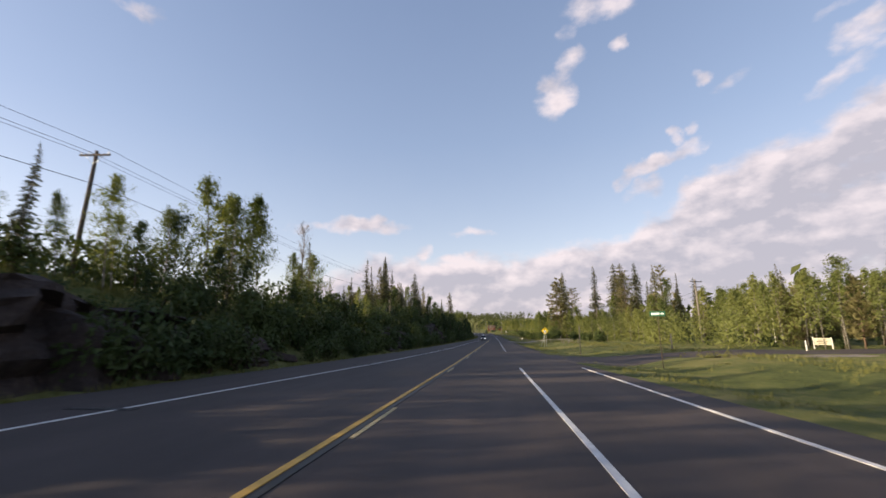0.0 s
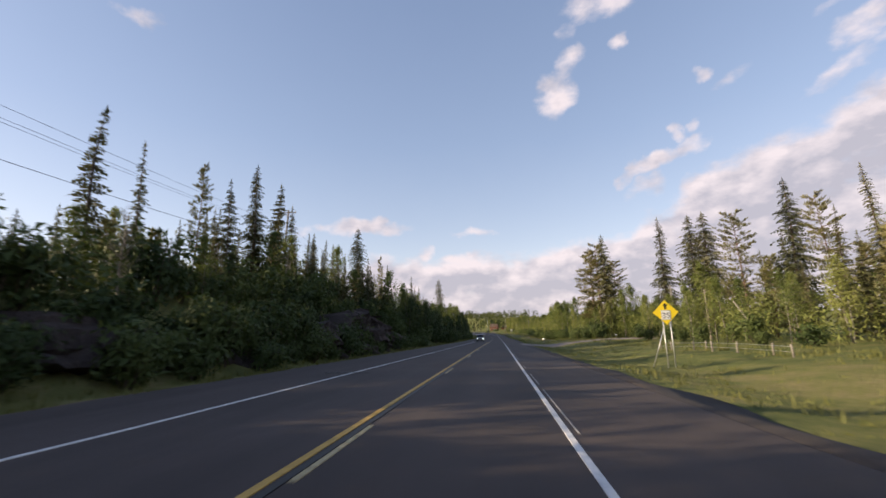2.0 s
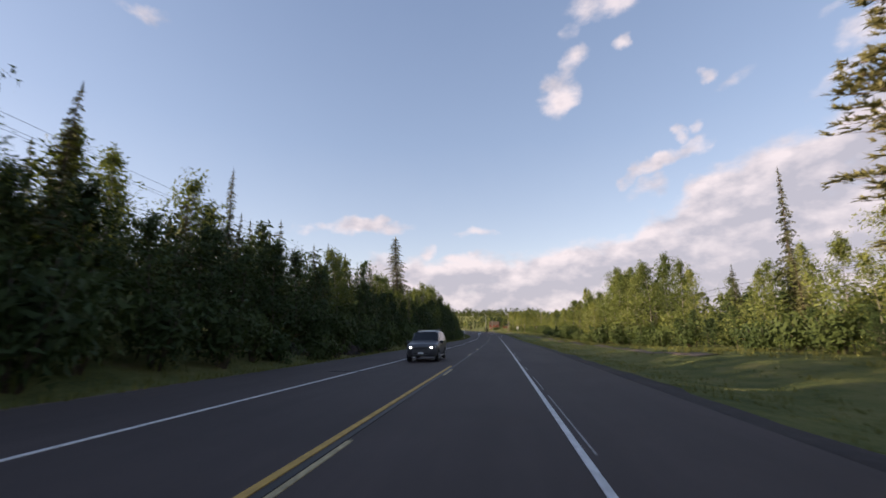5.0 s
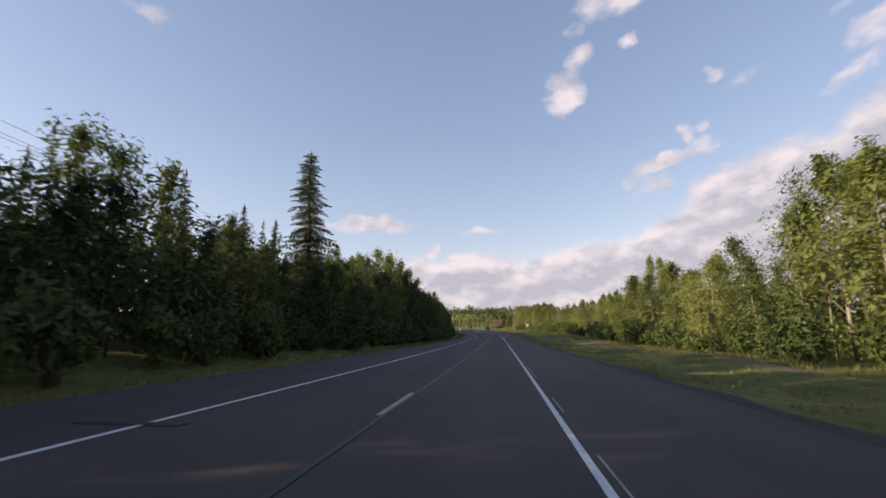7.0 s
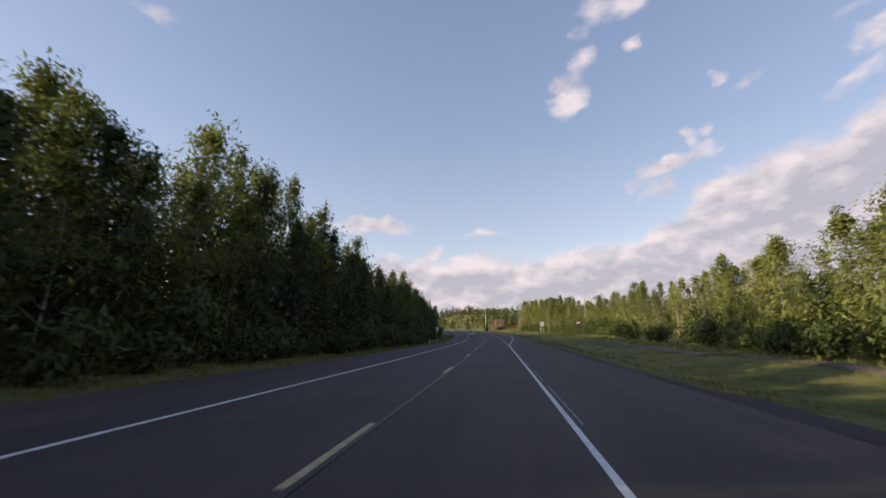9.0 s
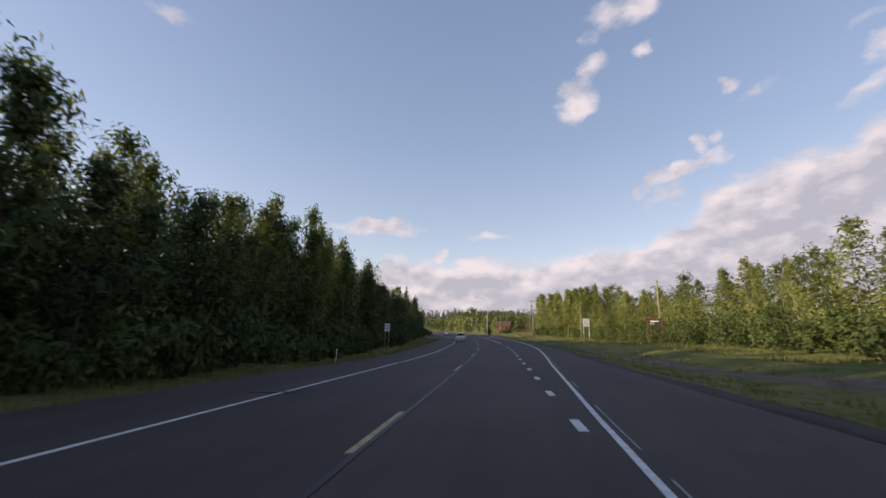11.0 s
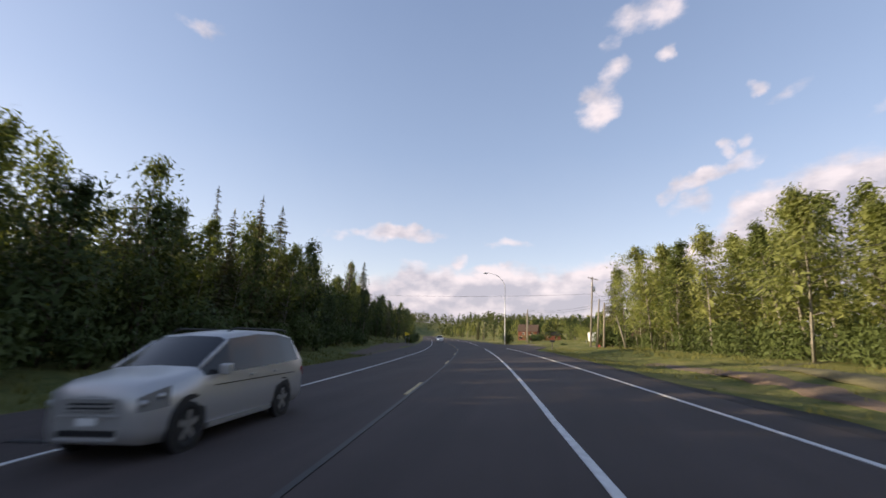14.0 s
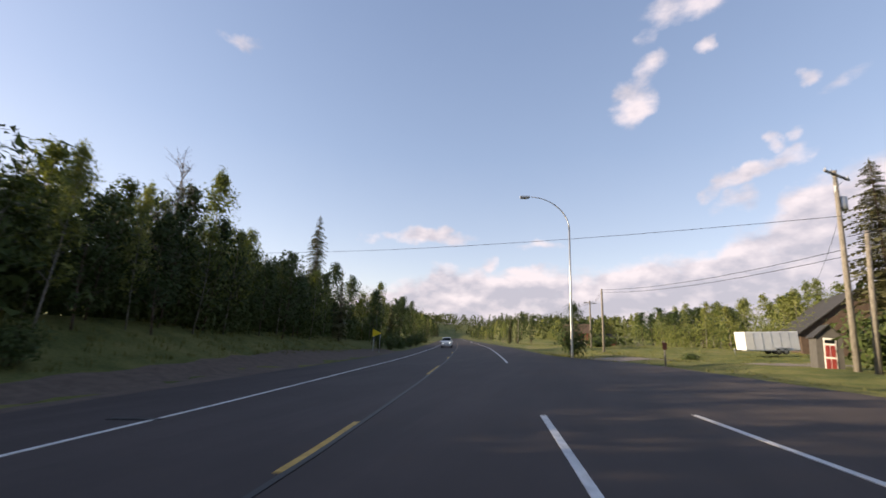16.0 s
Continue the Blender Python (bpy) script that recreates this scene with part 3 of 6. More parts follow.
trail("gravel_apron", [(384, -11.6), (396, -12.6), (408, -13.2), (420, -14.4), (432, -14.2), (448, -12.4)], 1.9, 0.07, M["dirt"], "wide gravel apron at the foot of a bank", "shoulder")


# ============ trees ============
def leaf_quads(centres, size, rng, verts, faces, three=False, heart=None):
    """A leafy spray at each centre: a slim pointed blade that mostly faces away from the heart of its crown."""
    for c in centres:
        face = Vector((rng.gauss(0, 0.6), rng.gauss(0, 0.6), rng.gauss(0.25, 0.6)))
        if heart is not None:
            away = c - heart
            face += Vector((away.x, away.y, 0.35 * away.z)).normalized() * 1.0
        d = face.cross(Vector((rng.gauss(0, 1), rng.gauss(0, 1), rng.gauss(0, 0.5)))).normalized()
        w = face.cross(d).normalized()
        s = size * rng.uniform(0.6, 1.4)
        k = len(verts)
        if three:
            verts += [c - d * s * 0.6 + w * s * 0.2, c + w * s * 0.46 + d * s * 0.12, c + d * s * 0.75 - w * s * 0.26]
            faces.append((k, k + 1, k + 2))
            continue
        n = d.cross(w) * s * 0.12
        verts += [c - d * s * 0.55, c + w * s * 0.31 + n, c + d * s * 0.6, c - w * s * 0.31 + n]
        faces.append((k, k + 1, k + 2, k + 3))


def puffs(c, sp, n, rng, tall=1.0):
    """Points in a round clump without stragglers."""
    out = []
    for _ in range(n):
        d = Vector((rng.gauss(0, 1), rng.gauss(0, 1), rng.gauss(0, 1)))
        if d.length > 1.9:
            d *= 1.9 / d.length
        out.append(c + Vector((d.x * sp, d.y * sp, d.z * sp * tall)))
    return out


def finish_tree(name, trunk, crown, trunk_mat, crown_mat, label, group):
    top = empty(name, Matrix(), label, "tree", group)
    mesh_object("trunk", *trunk, trunk_mat, top, smooth_faces=True)
    mesh_object("crown", *crown, crown_mat, top)
    return top


def join_tubes(pieces, sides=4):
    verts, faces = [], []
    for pts, rad in pieces:
        v, f = tube_data(pts, rad, sides)
        k = len(verts)
        verts += v
        faces += [tuple(i + k for i in q) for q in f]
    return verts, faces


def make_spruce(seed, h=14.0, r=2.3, bare=0.08, sparse=1.0, droop=0.35, label="dark green spruce with drooping branches", power=0.85, fine=1.0):
    rng = random.Random(seed)
    lean = rng.uniform(-0.02, 0.02)
    axis = lambda z: Vector((lean * z + 0.08 * math.sin(z * 0.5 + seed), 0.06 * math.sin(z * 0.4 + 2 * seed), z))
    trunk = join_tubes([([axis(h * k / 7) for k in range(8)], [0.009 * h * (1 - 0.93 * k / 7) + 0.008 for k in range(8)])], 7)
    verts, faces = [], []
    z = h * bare
    while z < h * 0.985:
        k = (z / h - bare) / (1 - bare)
        reach = r * (1 - k) ** power * rng.uniform(0.62, 1.15) * (0.65 + 0.35 * min(1, k * 5)) + 0.12
        count = max(4, int((4.5 + 4.5 * (1 - k)) * sparse))
        start = rng.uniform(0, 6.28)
        for j in range(count):
            if rng.random() < 0.10:
                continue
            a = start + 6.28 * j / count + rng.uniform(-0.3, 0.3)
            ln = reach * rng.uniform(0.55, 1.15)
            out, side = Vector((math.cos(a), math.sin(a), 0)), Vector((-math.sin(a), math.cos(a), 0))
            base = axis(z + rng.uniform(-0.2, 0.2))
            fall = droop * rng.uniform(0.6, 1.4)
            segs = int((4 if ln > 0.8 else 3) * fine)
            for q in range(segs):
                t0, t1 = q / segs * 0.92 + 0.08, (q + 1) / segs
                p0 = base + out * ln * t0 - Vector((0, 0, ln * fall * t0 * t0 - 0.10 * ln * t0))
                p1 = base + out * ln * t1 - Vector((0, 0, ln * fall * t1 * t1 - 0.10 * ln * t1))
                wide = (ln * 0.42 * (1.1 - t0) + 0.12) / fine ** 0.35
                for sg in (-1, 1):
                    tip = p0 + out * wide * 0.7 + side * sg * wide * rng.uniform(0.8, 1.25) - Vector((0, 0, wide * rng.uniform(0.2, 0.55)))
                    n = len(verts)
                    verts += [p0, tip, p1]
                    faces.append((n, n + 1, n + 2))
                if rng.random() < 0.7:
                    n = len(verts)
                    verts += [p0, p0 + out * wide * 0.4 - Vector((0, 0, wide * rng.uniform(0.6, 1.1))), p1]
                    faces.append((n, n + 1, n + 2))
        z += h * 0.0235 * (1.15 - 0.4 * k) / fine ** 0.6
    tipz = axis(h)
    n = len(verts)
    verts += [tipz + Vector((0, 0, 0.25)), tipz + Vector((0.10, 0, -0.5)), tipz + Vector((-0.08, 0.08, -0.5)), tipz + Vector((-0.05, -0.1, -0.5))]
    faces += [(n, n + 1, n + 2), (n, n + 2, n + 3), (n, n + 3, n + 1)]
    return finish_tree("spruce_tree", trunk, (verts, faces), M["spruce_bark"], M["spruce"], label, "spruces along the road")


def make_pine(seed, h=18.0, r=3.6, bare=0.25, label="tall pine with tufted grey-green branches", crown_top=0.7, dense=1.0):
    """Limbs in loose tiers; each bears flat plates of side twigs with upturned tufts of needles."""
    rng = random.Random(seed)
    axis = lambda z: Vector((0.12 * math.sin(z * 0.25 + seed), 0.12 * math.sin(z * 0.2 + 2 * seed), z))
    limbs = [([axis(h * k / 8) for k in range(9)], [0.012 * h * (1 - 0.9 * k / 8) + 0.01 for k in range(9)])]
    verts, faces = [], []
    z = h * bare
    while z < h * 0.985:
        k = (z / h - bare) / (1 - bare)
        shape = (0.55 + 0.45 * min(1, k * 4)) * (1 - max(0, k - 0.15) / 0.95) ** crown_top
        for j in range(rng.randint(3, 5)):
            a, ln = rng.uniform(0, 6.28), max(0.35, r * shape * rng.uniform(0.5, 1.15))
            rise = -0.18 + 0.55 * k + rng.uniform(-0.1, 0.15)
            out, side = Vector((math.cos(a), math.sin(a), rise)), Vector((-math.sin(a), math.cos(a), 0))
            p = axis(z + rng.uniform(-0.15, 0.15))
            mid, end = p + out * ln * 0.55 - Vector((0, 0, 0.03 * ln)), p + out * ln + Vector((0, 0, 0.10 * ln))
            limbs.append(([p, mid, end], [0.02 + 0.008 * ln, 0.018, 0.008]))
            for q in range(int((5 + ln * 5.2) * dense)):
                t = rng.uniform(0.25, 1.04)
                reach = (0.10 + 0.30 * ln * (1.1 - t)) * rng.uniform(-1, 1)
                c = p + (end - p) * t + side * reach + out * abs(reach) * 0.6 + Vector((0, 0, rng.gauss(0.02, 0.07)))
                way = (out * 0.8 + side * (1.2 if reach > 0 else -1.2) * min(1, abs(reach) * 1.5) + Vector((0, 0, 0.30))).normalized()
                for b in range(5):
                    d = (way + Vector((rng.gauss(0, 0.5), rng.gauss(0, 0.5), rng.gauss(0.05, 0.35)))).normalized()
                    w = d.cross(Vector((rng.gauss(0, 0.5), rng.gauss(0, 0.5), 1.0))).normalized() * 0.062 / dense ** 0.7
                    s = rng.uniform(0.26, 0.48) / dense ** 0.6
                    n = len(verts)
                    verts += [c + w - d * 0.05, c - w - d * 0.05, c + d * s]
                    faces.append((n, n + 1, n + 2))
        z += h * 0.026
    return finish_tree("pine_tree", join_tubes(limbs, 3), (verts, faces), M["pine_bark"], M["pine"], label, "tall pines beside the road")


def make_broadleaf(seed, h=11.0, r=2.4, bare=0.28, leaves=3300, size=0.165, kind="aspen", label="slender green aspen with a pale trunk", shape=1.0, peak=0.75):
    """Limbs set round a bent stem; leaves in clumps out on the limbs, larger sprays inside."""
    rng = random.Random(seed)
    bend = rng.uniform(-0.05, 0.05)
    axis = lambda z: Vector((bend * z + 0.15 * math.sin(z * 0.45 + seed), 0.12 * math.sin(z * 0.38 + 1.7 * seed), z))
    limbs = [([axis(h * 0.97 * k / 6) for k in range(7)], [0.0085 * h * (1 - 0.88 * k / 6) + 0.010 for k in range(7)])]
    verts, faces, ends = [], [], []
    n_limb = int(15 + h)
    for j in range(n_limb):
        k = (j + rng.random()) / n_limb
        z = h * (bare + (0.97 - bare) * k)
        wide = r * (math.sin(math.pi * min(1, 0.16 + 0.84 * k) ** peak) ** 0.7) * (1 - 0.45 * k * k) * rng.uniform(0.5, 1.25) * shape + 0.22
        a = j * 2.4 + rng.uniform(-0.5, 0.5)
        up = rng.uniform(0.5, 1.7)
        p = axis(z)
        d = Vector((math.cos(a), math.sin(a), up)).normalized()
        reach = wide * (1 + 0.25 * up)
        mid, end = p + d * reach * 0.55 - Vector((0, 0, 0.06 * wide)), p + d * reach
        limbs.append(([p, mid, end], [0.014 + 0.008 * wide, 0.012, 0.005]))
        ends.append((p, mid, end, wide))
    for k in (0.86, 0.93, 1.0):
        ends.append((axis(h * (k - 0.1)), axis(h * (k - 0.05)), axis(h * k), 0.25))
    per = leaves / len(ends)
    for p, mid, end, wide in ends:
        spread_ = 0.22 + 0.14 * wide
        heart = axis(max(0.0, p.z - 0.1 * h))
        inner = [q for q in puffs(p.lerp(end, 0.5), spread_ * 0.8, int(9 if size < 0.2 else 5), rng)]
        leaf_quads(inner, 0.40, rng, verts, faces, True, heart)
        for clump in range(5):
            t = rng.uniform(0.40, 1.08)
            c0 = p + (end - p) * t + Vector((rng.gauss(0, 0.22), rng.gauss(0, 0.22), rng.gauss(0.1, 0.22))) * (0.5 + 0.3 * wide)
            sp = spread_ * rng.uniform(0.45, 0.85)
            leaf_quads(puffs(c0, sp, int(per * 0.2), rng, 1.2), size, rng, verts, faces, True, heart.lerp(c0 - Vector((0, 0, 0.3)), 0.5))
    return finish_tree(kind + "_tree", join_tubes(limbs, 3), (verts, faces), M["spruce_bark" if kind == "alder" else "aspen_bark"], M[kind], label, "broadleaf trees along the road")


def make_shrub(seed, h=2.6, r=1.7, leaves=620, size=0.275):
    rng = random.Random(seed)
    stems, verts, faces = [], [], []
    for j in range(9):
        a, o = rng.uniform(0, 6.28), rng.uniform(0.2, 1.0) * r
        tip = Vector((math.cos(a) * o * 0.8, math.sin(a) * o * 0.8, h * rng.uniform(0.6, 0.98) * (1 - 0.25 * (o / r) ** 2)))
        stems.append(([Vector((math.cos(a) * 0.1, math.sin(a) * 0.1, -0.1)), tip * 0.55, tip], [0.035, 0.022, 0.008]))
        for clump in range(5):
            c0 = tip * rng.uniform(0.3, 1.0) + Vector((rng.gauss(0, 0.25), rng.gauss(0, 0.25), rng.gauss(0, 0.15))) * r * 0.5
            sp = 0.22 * r
            cs = [c for c in puffs(c0, sp, leaves // 38, rng, 0.8) if c.z > 0.02]
            leaf_quads(cs, size, rng, verts, faces, True, Vector((0, 0, h * 0.3)))
    top = empty("shrub", Matrix(), "leafy green shrub at the roadside", "shrub", "roadside shrubs")
    mesh_object("stem", *join_tubes(stems, 4), M["spruce_bark"], top, smooth_faces=True)
    mesh_object("foliage", verts, faces, M["shrub"], top)
    return top


def make_snag(seed, h=9.0, label="bare dead tree with thin grey twigs"):
    rng = random.Random(seed)
    limbs = [([Vector((0.1 * math.sin(k), 0.08 * math.cos(k * 1.3), h * k / 6)) for k in range(7)], [0.012 * h * (1 - 0.9 * k / 6) + 0.01 for k in range(7)])]
    for j in range(64):
        z = h * rng.uniform(0.25, 0.97)
        a, ln = rng.uniform(0, 6.28), rng.uniform(0.5, 1.7) * (1.15 - z / h) + 0.35
        p = Vector((0, 0, z))
        e = p + Vector((math.cos(a) * ln, math.sin(a) * ln, ln * rng.uniform(0.5, 1.5)))
        limbs.append(([p, (p + e) / 2 + Vector((0, 0, 0.06)), e], [0.020, 0.013, 0.006]))
        for _ in range(4):
            q = p.lerp(e, rng.uniform(0.35, 0.95))
            limbs.append(([q, q + Vector((rng.gauss(0, 0.28), rng.gauss(0, 0.28), rng.uniform(0.15, 0.7)))], [0.011, 0.005]))
    top = empty("dead_tree", Matrix(), label, "tree", "dead trees")
    mesh_object("trunk", *join_tubes(limbs, 4), M["dead"], top, smooth_faces=True)
    return top


STOCK = {
    "spruce": [make_spruce(1, 14, 2.1), make_spruce(2, 14, 1.7, droop=0.5), make_spruce(3, 14, 1.25, 0.15, 0.8, 0.5), make_spruce(4, 14, 2.6, 0.05)],
    "pine": [make_pine(11, 18, 3.4), make_pine(12, 18, 2.8, 0.3), make_pine(13, 18, 4.0, 0.28, "broad old pine with layered branches", 0.5)],
    "pine_back": [make_pine(15, 11, 2.6, 0.12, "young grey-green pine in a dense stand", 0.8, 0.42), make_pine(16, 11, 2.2, 0.16, "slender grey-green pine in a dense stand", 0.9, 0.42)],
    "oldspruce": [make_spruce(21, 24, 3.3, 0.12, 1.5, 0.45, "very tall spruce with a ragged narrow crown", 0.6, 1.6), make_spruce(22, 24, 2.5, 0.12, 1.4, 0.5, "very tall narrow spruce above the other trees", 0.75, 1.6), make_spruce(23, 24, 2.3, 0.10, 1.5, 0.42, "tall lone spruce with a dense blunt column of branches", 0.5, 1.9)],
    "aspen": [make_broadleaf(31, 11, 2.3, 0.16, peak=0.9), make_broadleaf(32, 11, 1.9, 0.2, peak=0.65), make_broadleaf(33, 11, 2.7, 0.2), make_broadleaf(34, 11, 2.2, 0.1)],
    "birch": [make_broadleaf(41, 11, 2.3, 0.14, kind="birch", label="yellow-green birch with a white trunk"), make_broadleaf(42, 11, 1.9, 0.2, 3200, kind="birch", label="thin birch with an open crown and white trunk", peak=0.6), make_broadleaf(43, 11, 2.7, 0.12, 4200, kind="birch", label="bushy yellow-green birch beside the road", peak=0.9)],
    "alder": [make_broadleaf(71, 8, 2.3, 0.06, 2500, 0.158, "alder", "dense dark green alder with several low limbs", 1.1, 0.9), make_broadleaf(72, 8, 1.9, 0.1, 2400, 0.158, "alder", "dark green alder in the shade of the wood"), make_broadleaf(73, 8, 2.0, 0.04, 2500, 0.158, "alder", "bushy alder at the foot of the wood", 1.2, 1.0)],
    "aspen_back": [make_broadleaf(35, 11, 2.4, 0.2, 1300, 0.24, peak=0.7), make_broadleaf(36, 11, 2.0, 0.28, 1200, 0.23, peak=0.6), make_broadleaf(37, 11, 2.8, 0.2, 1350, 0.25, peak=0.85)],
    "birch_back": [make_broadleaf(45, 11, 2.4, 0.2, 1050, 0.28, "birch", "yellow-green birch with a white trunk"), make_broadleaf(46, 11, 2.0, 0.28, 1100, 0.25, "birch", "thin birch with an open crown and white trunk", peak=0.6)],
    "alder_back": [make_broadleaf(75, 8, 2.2, 0.08, 1200, 0.23, "alder", "dark green alder in the shade of the wood")],
    "shrub": [make_shrub(51), make_shrub(52, 3.2, 1.5), make_shrub(53, 2.0, 1.9), make_shrub(54, 3.6, 2.0, 880)],
    "snag": [make_snag(61), make_snag(62)],
}
BASE = {"spruce": 14, "pine": 18, "pine_back": 11, "oldspruce": 24, "aspen": 11, "birch": 11, "alder": 8, "aspen_back": 11, "birch_back": 11, "alder_back": 8, "shrub": 2.8, "snag": 9}
used = set()


def plant(kind, s, lat, h, rng, variant=None, wide=1.0, tilt=2.0):
    """A tree of that kind and height at s, lat."""
    if variant is None and kind + "_back" in STOCK and not (-18.4 < lat < 24.6 and -5 < s < 420 or -26.5 < lat < 0 and 8 < s < 40):
        kind += "_back"
    stock = STOCK[kind]
    which = variant if variant is not None else rng.randrange(len(stock))
    k = h / BASE[kind]
    m = stand(s, lat, rng.uniform(0, 360), 0.1) @ pose(0, 0, 0, rng.uniform(-tilt, tilt), rng.uniform(-tilt, tilt), 0)
    girth = k * wide * rng.uniform(0.9, 1.12) if h < BASE[kind] else (0.5 + 0.5 * k) * wide
    m = m @ Matrix.Diagonal((girth, girth, k, 1))
    if any(a < s < b and low < lat < high for a, b, low, high in GLADES):
        return None
    ob = stock[which]
    if id(ob) in used:
        ob = copy_thing(ob, m)
        ob.matrix_basis = m
    else:
        used.add(id(ob))
        ob.matrix_basis = m
    return ob


rng = random.Random(7)
# stretches of the right side kept open before the poles and the sign: from, to, lateral from, to
GLADES = [(318, 333, 17.0, 23.6), (325, 337.5, 20.0, 26.2), (350, 363, 17.0, 20.8)]


# height of the wood's upper edge along the drive
TOPS_L = [(230, 11.0), (234, 12.0), (239, 14.4), (248, 16.6), (263, 16.8), (277, 15.8), (284, 14.8), (288.5, 12.8), (292, 13.6), (296, 13.4), (300, 13.6), (304, 15.2), (307, 16.2), (312, 16.6), (318, 15.8), (323, 15.4), (328, 14.9), (333, 14.2), (337, 15.0), (340, 11.8), (350, 11.0), (357, 11.2), (366, 11.2), (378, 13.0), (386, 12.8)]
TOPS_R = [(186, 11.0), (194, 12.2), (207, 13.6), (213, 13.6), (218, 11.4), (223, 10.6), (240, 11.0), (246, 11.8), (254, 10.4), (262, 9.2), (282, 8.8), (304, 9.6), (310, 10.4), (321, 10.4), (332, 9.6), (341, 8.6), (345, 7.9), (350, 8.2), (355, 9.4), (361, 11.2), (373, 12.2), (383, 12.2), (393, 13.0), (403, 11.8)]


def row(s0, s1, lat0, lat1, gap, kinds, low, high, jitter=0.35, wide=1.0, tops=None):
    """A belt of wood: trees about every gap metres along, between two laterals."""
    s = s0
    while s < s1:
        kind = rng.choices([k for k, _ in kinds], [w for _, w in kinds])[0]
        lat = rng.uniform(lat0, lat1)
        h = rng.uniform(low, high) * (float(along(s, tops)) if tops else 1.0) * (0.9 if kind == "pine" else 1.0)
        if kind == "spruce":
            h *= rng.uniform(0.85, 1.12 if tops else 1.25)
        if kind == "snag":
            h *= 0.85
        plant(kind, s + rng.uniform(-jitter, jitter) * gap, lat, h, rng, wide=wide)
        s += gap * rng.uniform(0.75, 1.25)


# trees behind the start, never in view, added to shade the first stretch
row(-75, 6, -26, -20, 2.4, [("aspen", 2), ("spruce", 2), ("alder", 1)], 6.5, 9.5)
# left side: shrubs at the foot of the bank, mixed wood behind
row(14, 44, -18.5, -15.5, 1.7, [("shrub", 2), ("alder", 1)], 2.0, 3.4)
row(-8, 26, -15.0, -13.6, 2.2, [("shrub", 1)], 1.4, 2.6)
row(26, 95, -15.8, -13.8, 2.2, [("shrub", 1)], 1.8, 3.4)
row(28, 97, -14.0, -12.7, 2.2, [("shrub", 1)], 1.3, 2.5)
row(84, 104, -22, -16.5, 1.3, [("shrub", 2), ("alder", 1.5)], 2.2, 3.8)
row(96, 128, -13.6, -12.6, 2.6, [("shrub", 1)], 1.2, 2.2)
row(107, 130, -14.6, -13.2, 2.6, [("shrub", 1)], 1.6, 2.8)
row(26, 94, -20, -16.5, 2.4, [("shrub", 1), ("alder", 0.6)], 2.2, 3.8)
row(108, 130, -20, -16.5, 2.2, [("shrub", 1), ("alder", 0.6)], 2.2, 3.8)
row(24, 84, -19.5, -16, 4.2, [("shrub", 3), ("alder", 1)], 2.6, 4.2)
row(130, 200, -14.5, -12.5, 2.9, [("shrub", 1)], 2.2, 3.8)
row(200, 313, -16.0, -14.0, 2.9, [("shrub", 1)], 2.2, 3.8)
row(313, 323, -15.5, -14.6, 2.0, [("shrub", 1)], 1.6, 2.6)
row(325, 345, -16.0, -14.0, 2.9, [("shrub", 1)], 2.2, 3.8)
row(345, 402, -17.0, -15.0, 3.0, [("shrub", 1)], 1.5, 2.8)
row(446, 520, -14.5, -12.5, 4.0, [("shrub", 1)], 1.5, 2.8)
row(0, 26, -27, -21, 1.5, [("aspen", 3), ("birch", 1), ("alder", 2), ("spruce", 0.6)], 4.4, 6.6)
row(26, 93, -24, -18, 2.8, [("aspen", 2.5), ("birch", 1.5), ("alder", 1.5), ("spruce", 2), ("snag", 0.4)], 3.8, 6.2)
row(84, 122, -26, -22.5, 2.8, [("spruce", 5), ("alder", 1), ("snag", 0.3)], 6.0, 9.0)
row(98, 122, -28, -24, 3.0, [("spruce", 1)], 9.0, 11.5)
row(60, 84, -30, -24, 3.2, [("spruce", 4), ("aspen", 1), ("pine", 0.6)], 5.5, 8)
row(84, 112, -30, -24, 3.0, [("spruce", 4), ("aspen", 0.6)], 7.5, 10)
row(112, 140, -29, -22, 2.5, [("spruce", 5), ("aspen", 0.6)], 9.5, 12.5)
row(140, 230, -30, -23, 3.3, [("spruce", 4), ("aspen", 1), ("pine", 0.6)], 9, 12.5)
row(130, 235, -18, -15, 2.5, [("alder", 4), ("aspen", 1.2), ("spruce", 0.6)], 6.0, 8.3)
row(130, 230, -22, -18, 2.9, [("aspen", 3), ("spruce", 2), ("alder", 1)], 8.5, 11)
row(230, 345, -18.6, -16.2, 2.5, [("alder", 4), ("aspen", 2), ("spruce", 0.3)], 0.60, 0.78, tops=TOPS_L)
row(230, 345, -24, -19, 2.5, [("aspen", 6), ("spruce", 0.6)], 0.86, 1.03, tops=TOPS_L)
# hidden back row added to fill gaps where low sun and sky came through
row(230, 345, -31, -25, 3.0, [("aspen", 4), ("spruce", 1)], 0.9, 1.05, tops=TOPS_L)
row(345, 386, -19, -16.8, 2.4, [("alder", 4), ("aspen", 2), ("spruce", 0.8)], 0.64, 0.84, tops=TOPS_L)
row(345, 386, -25, -19, 2.2, [("aspen", 4), ("spruce", 2.4), ("snag", 0.2)], 0.92, 1.08, tops=TOPS_L)
row(385, 405, -20.5, -18.2, 2.2, [("alder", 3), ("aspen", 1.5)], 4.6, 6.4)
row(405, 440, -20.5, -18.2, 2.2, [("alder", 3), ("aspen", 2)], 6.0, 8.0)
row(385, 440, -27, -21, 2.2, [("aspen", 3), ("alder", 1), ("spruce", 1.2), ("snag", 0.4)], 8.2, 10.2)
row(440, 560, -21, -16, 3.0, [("alder", 2), ("aspen", 2), ("spruce", 2)], 7.5, 10.5)
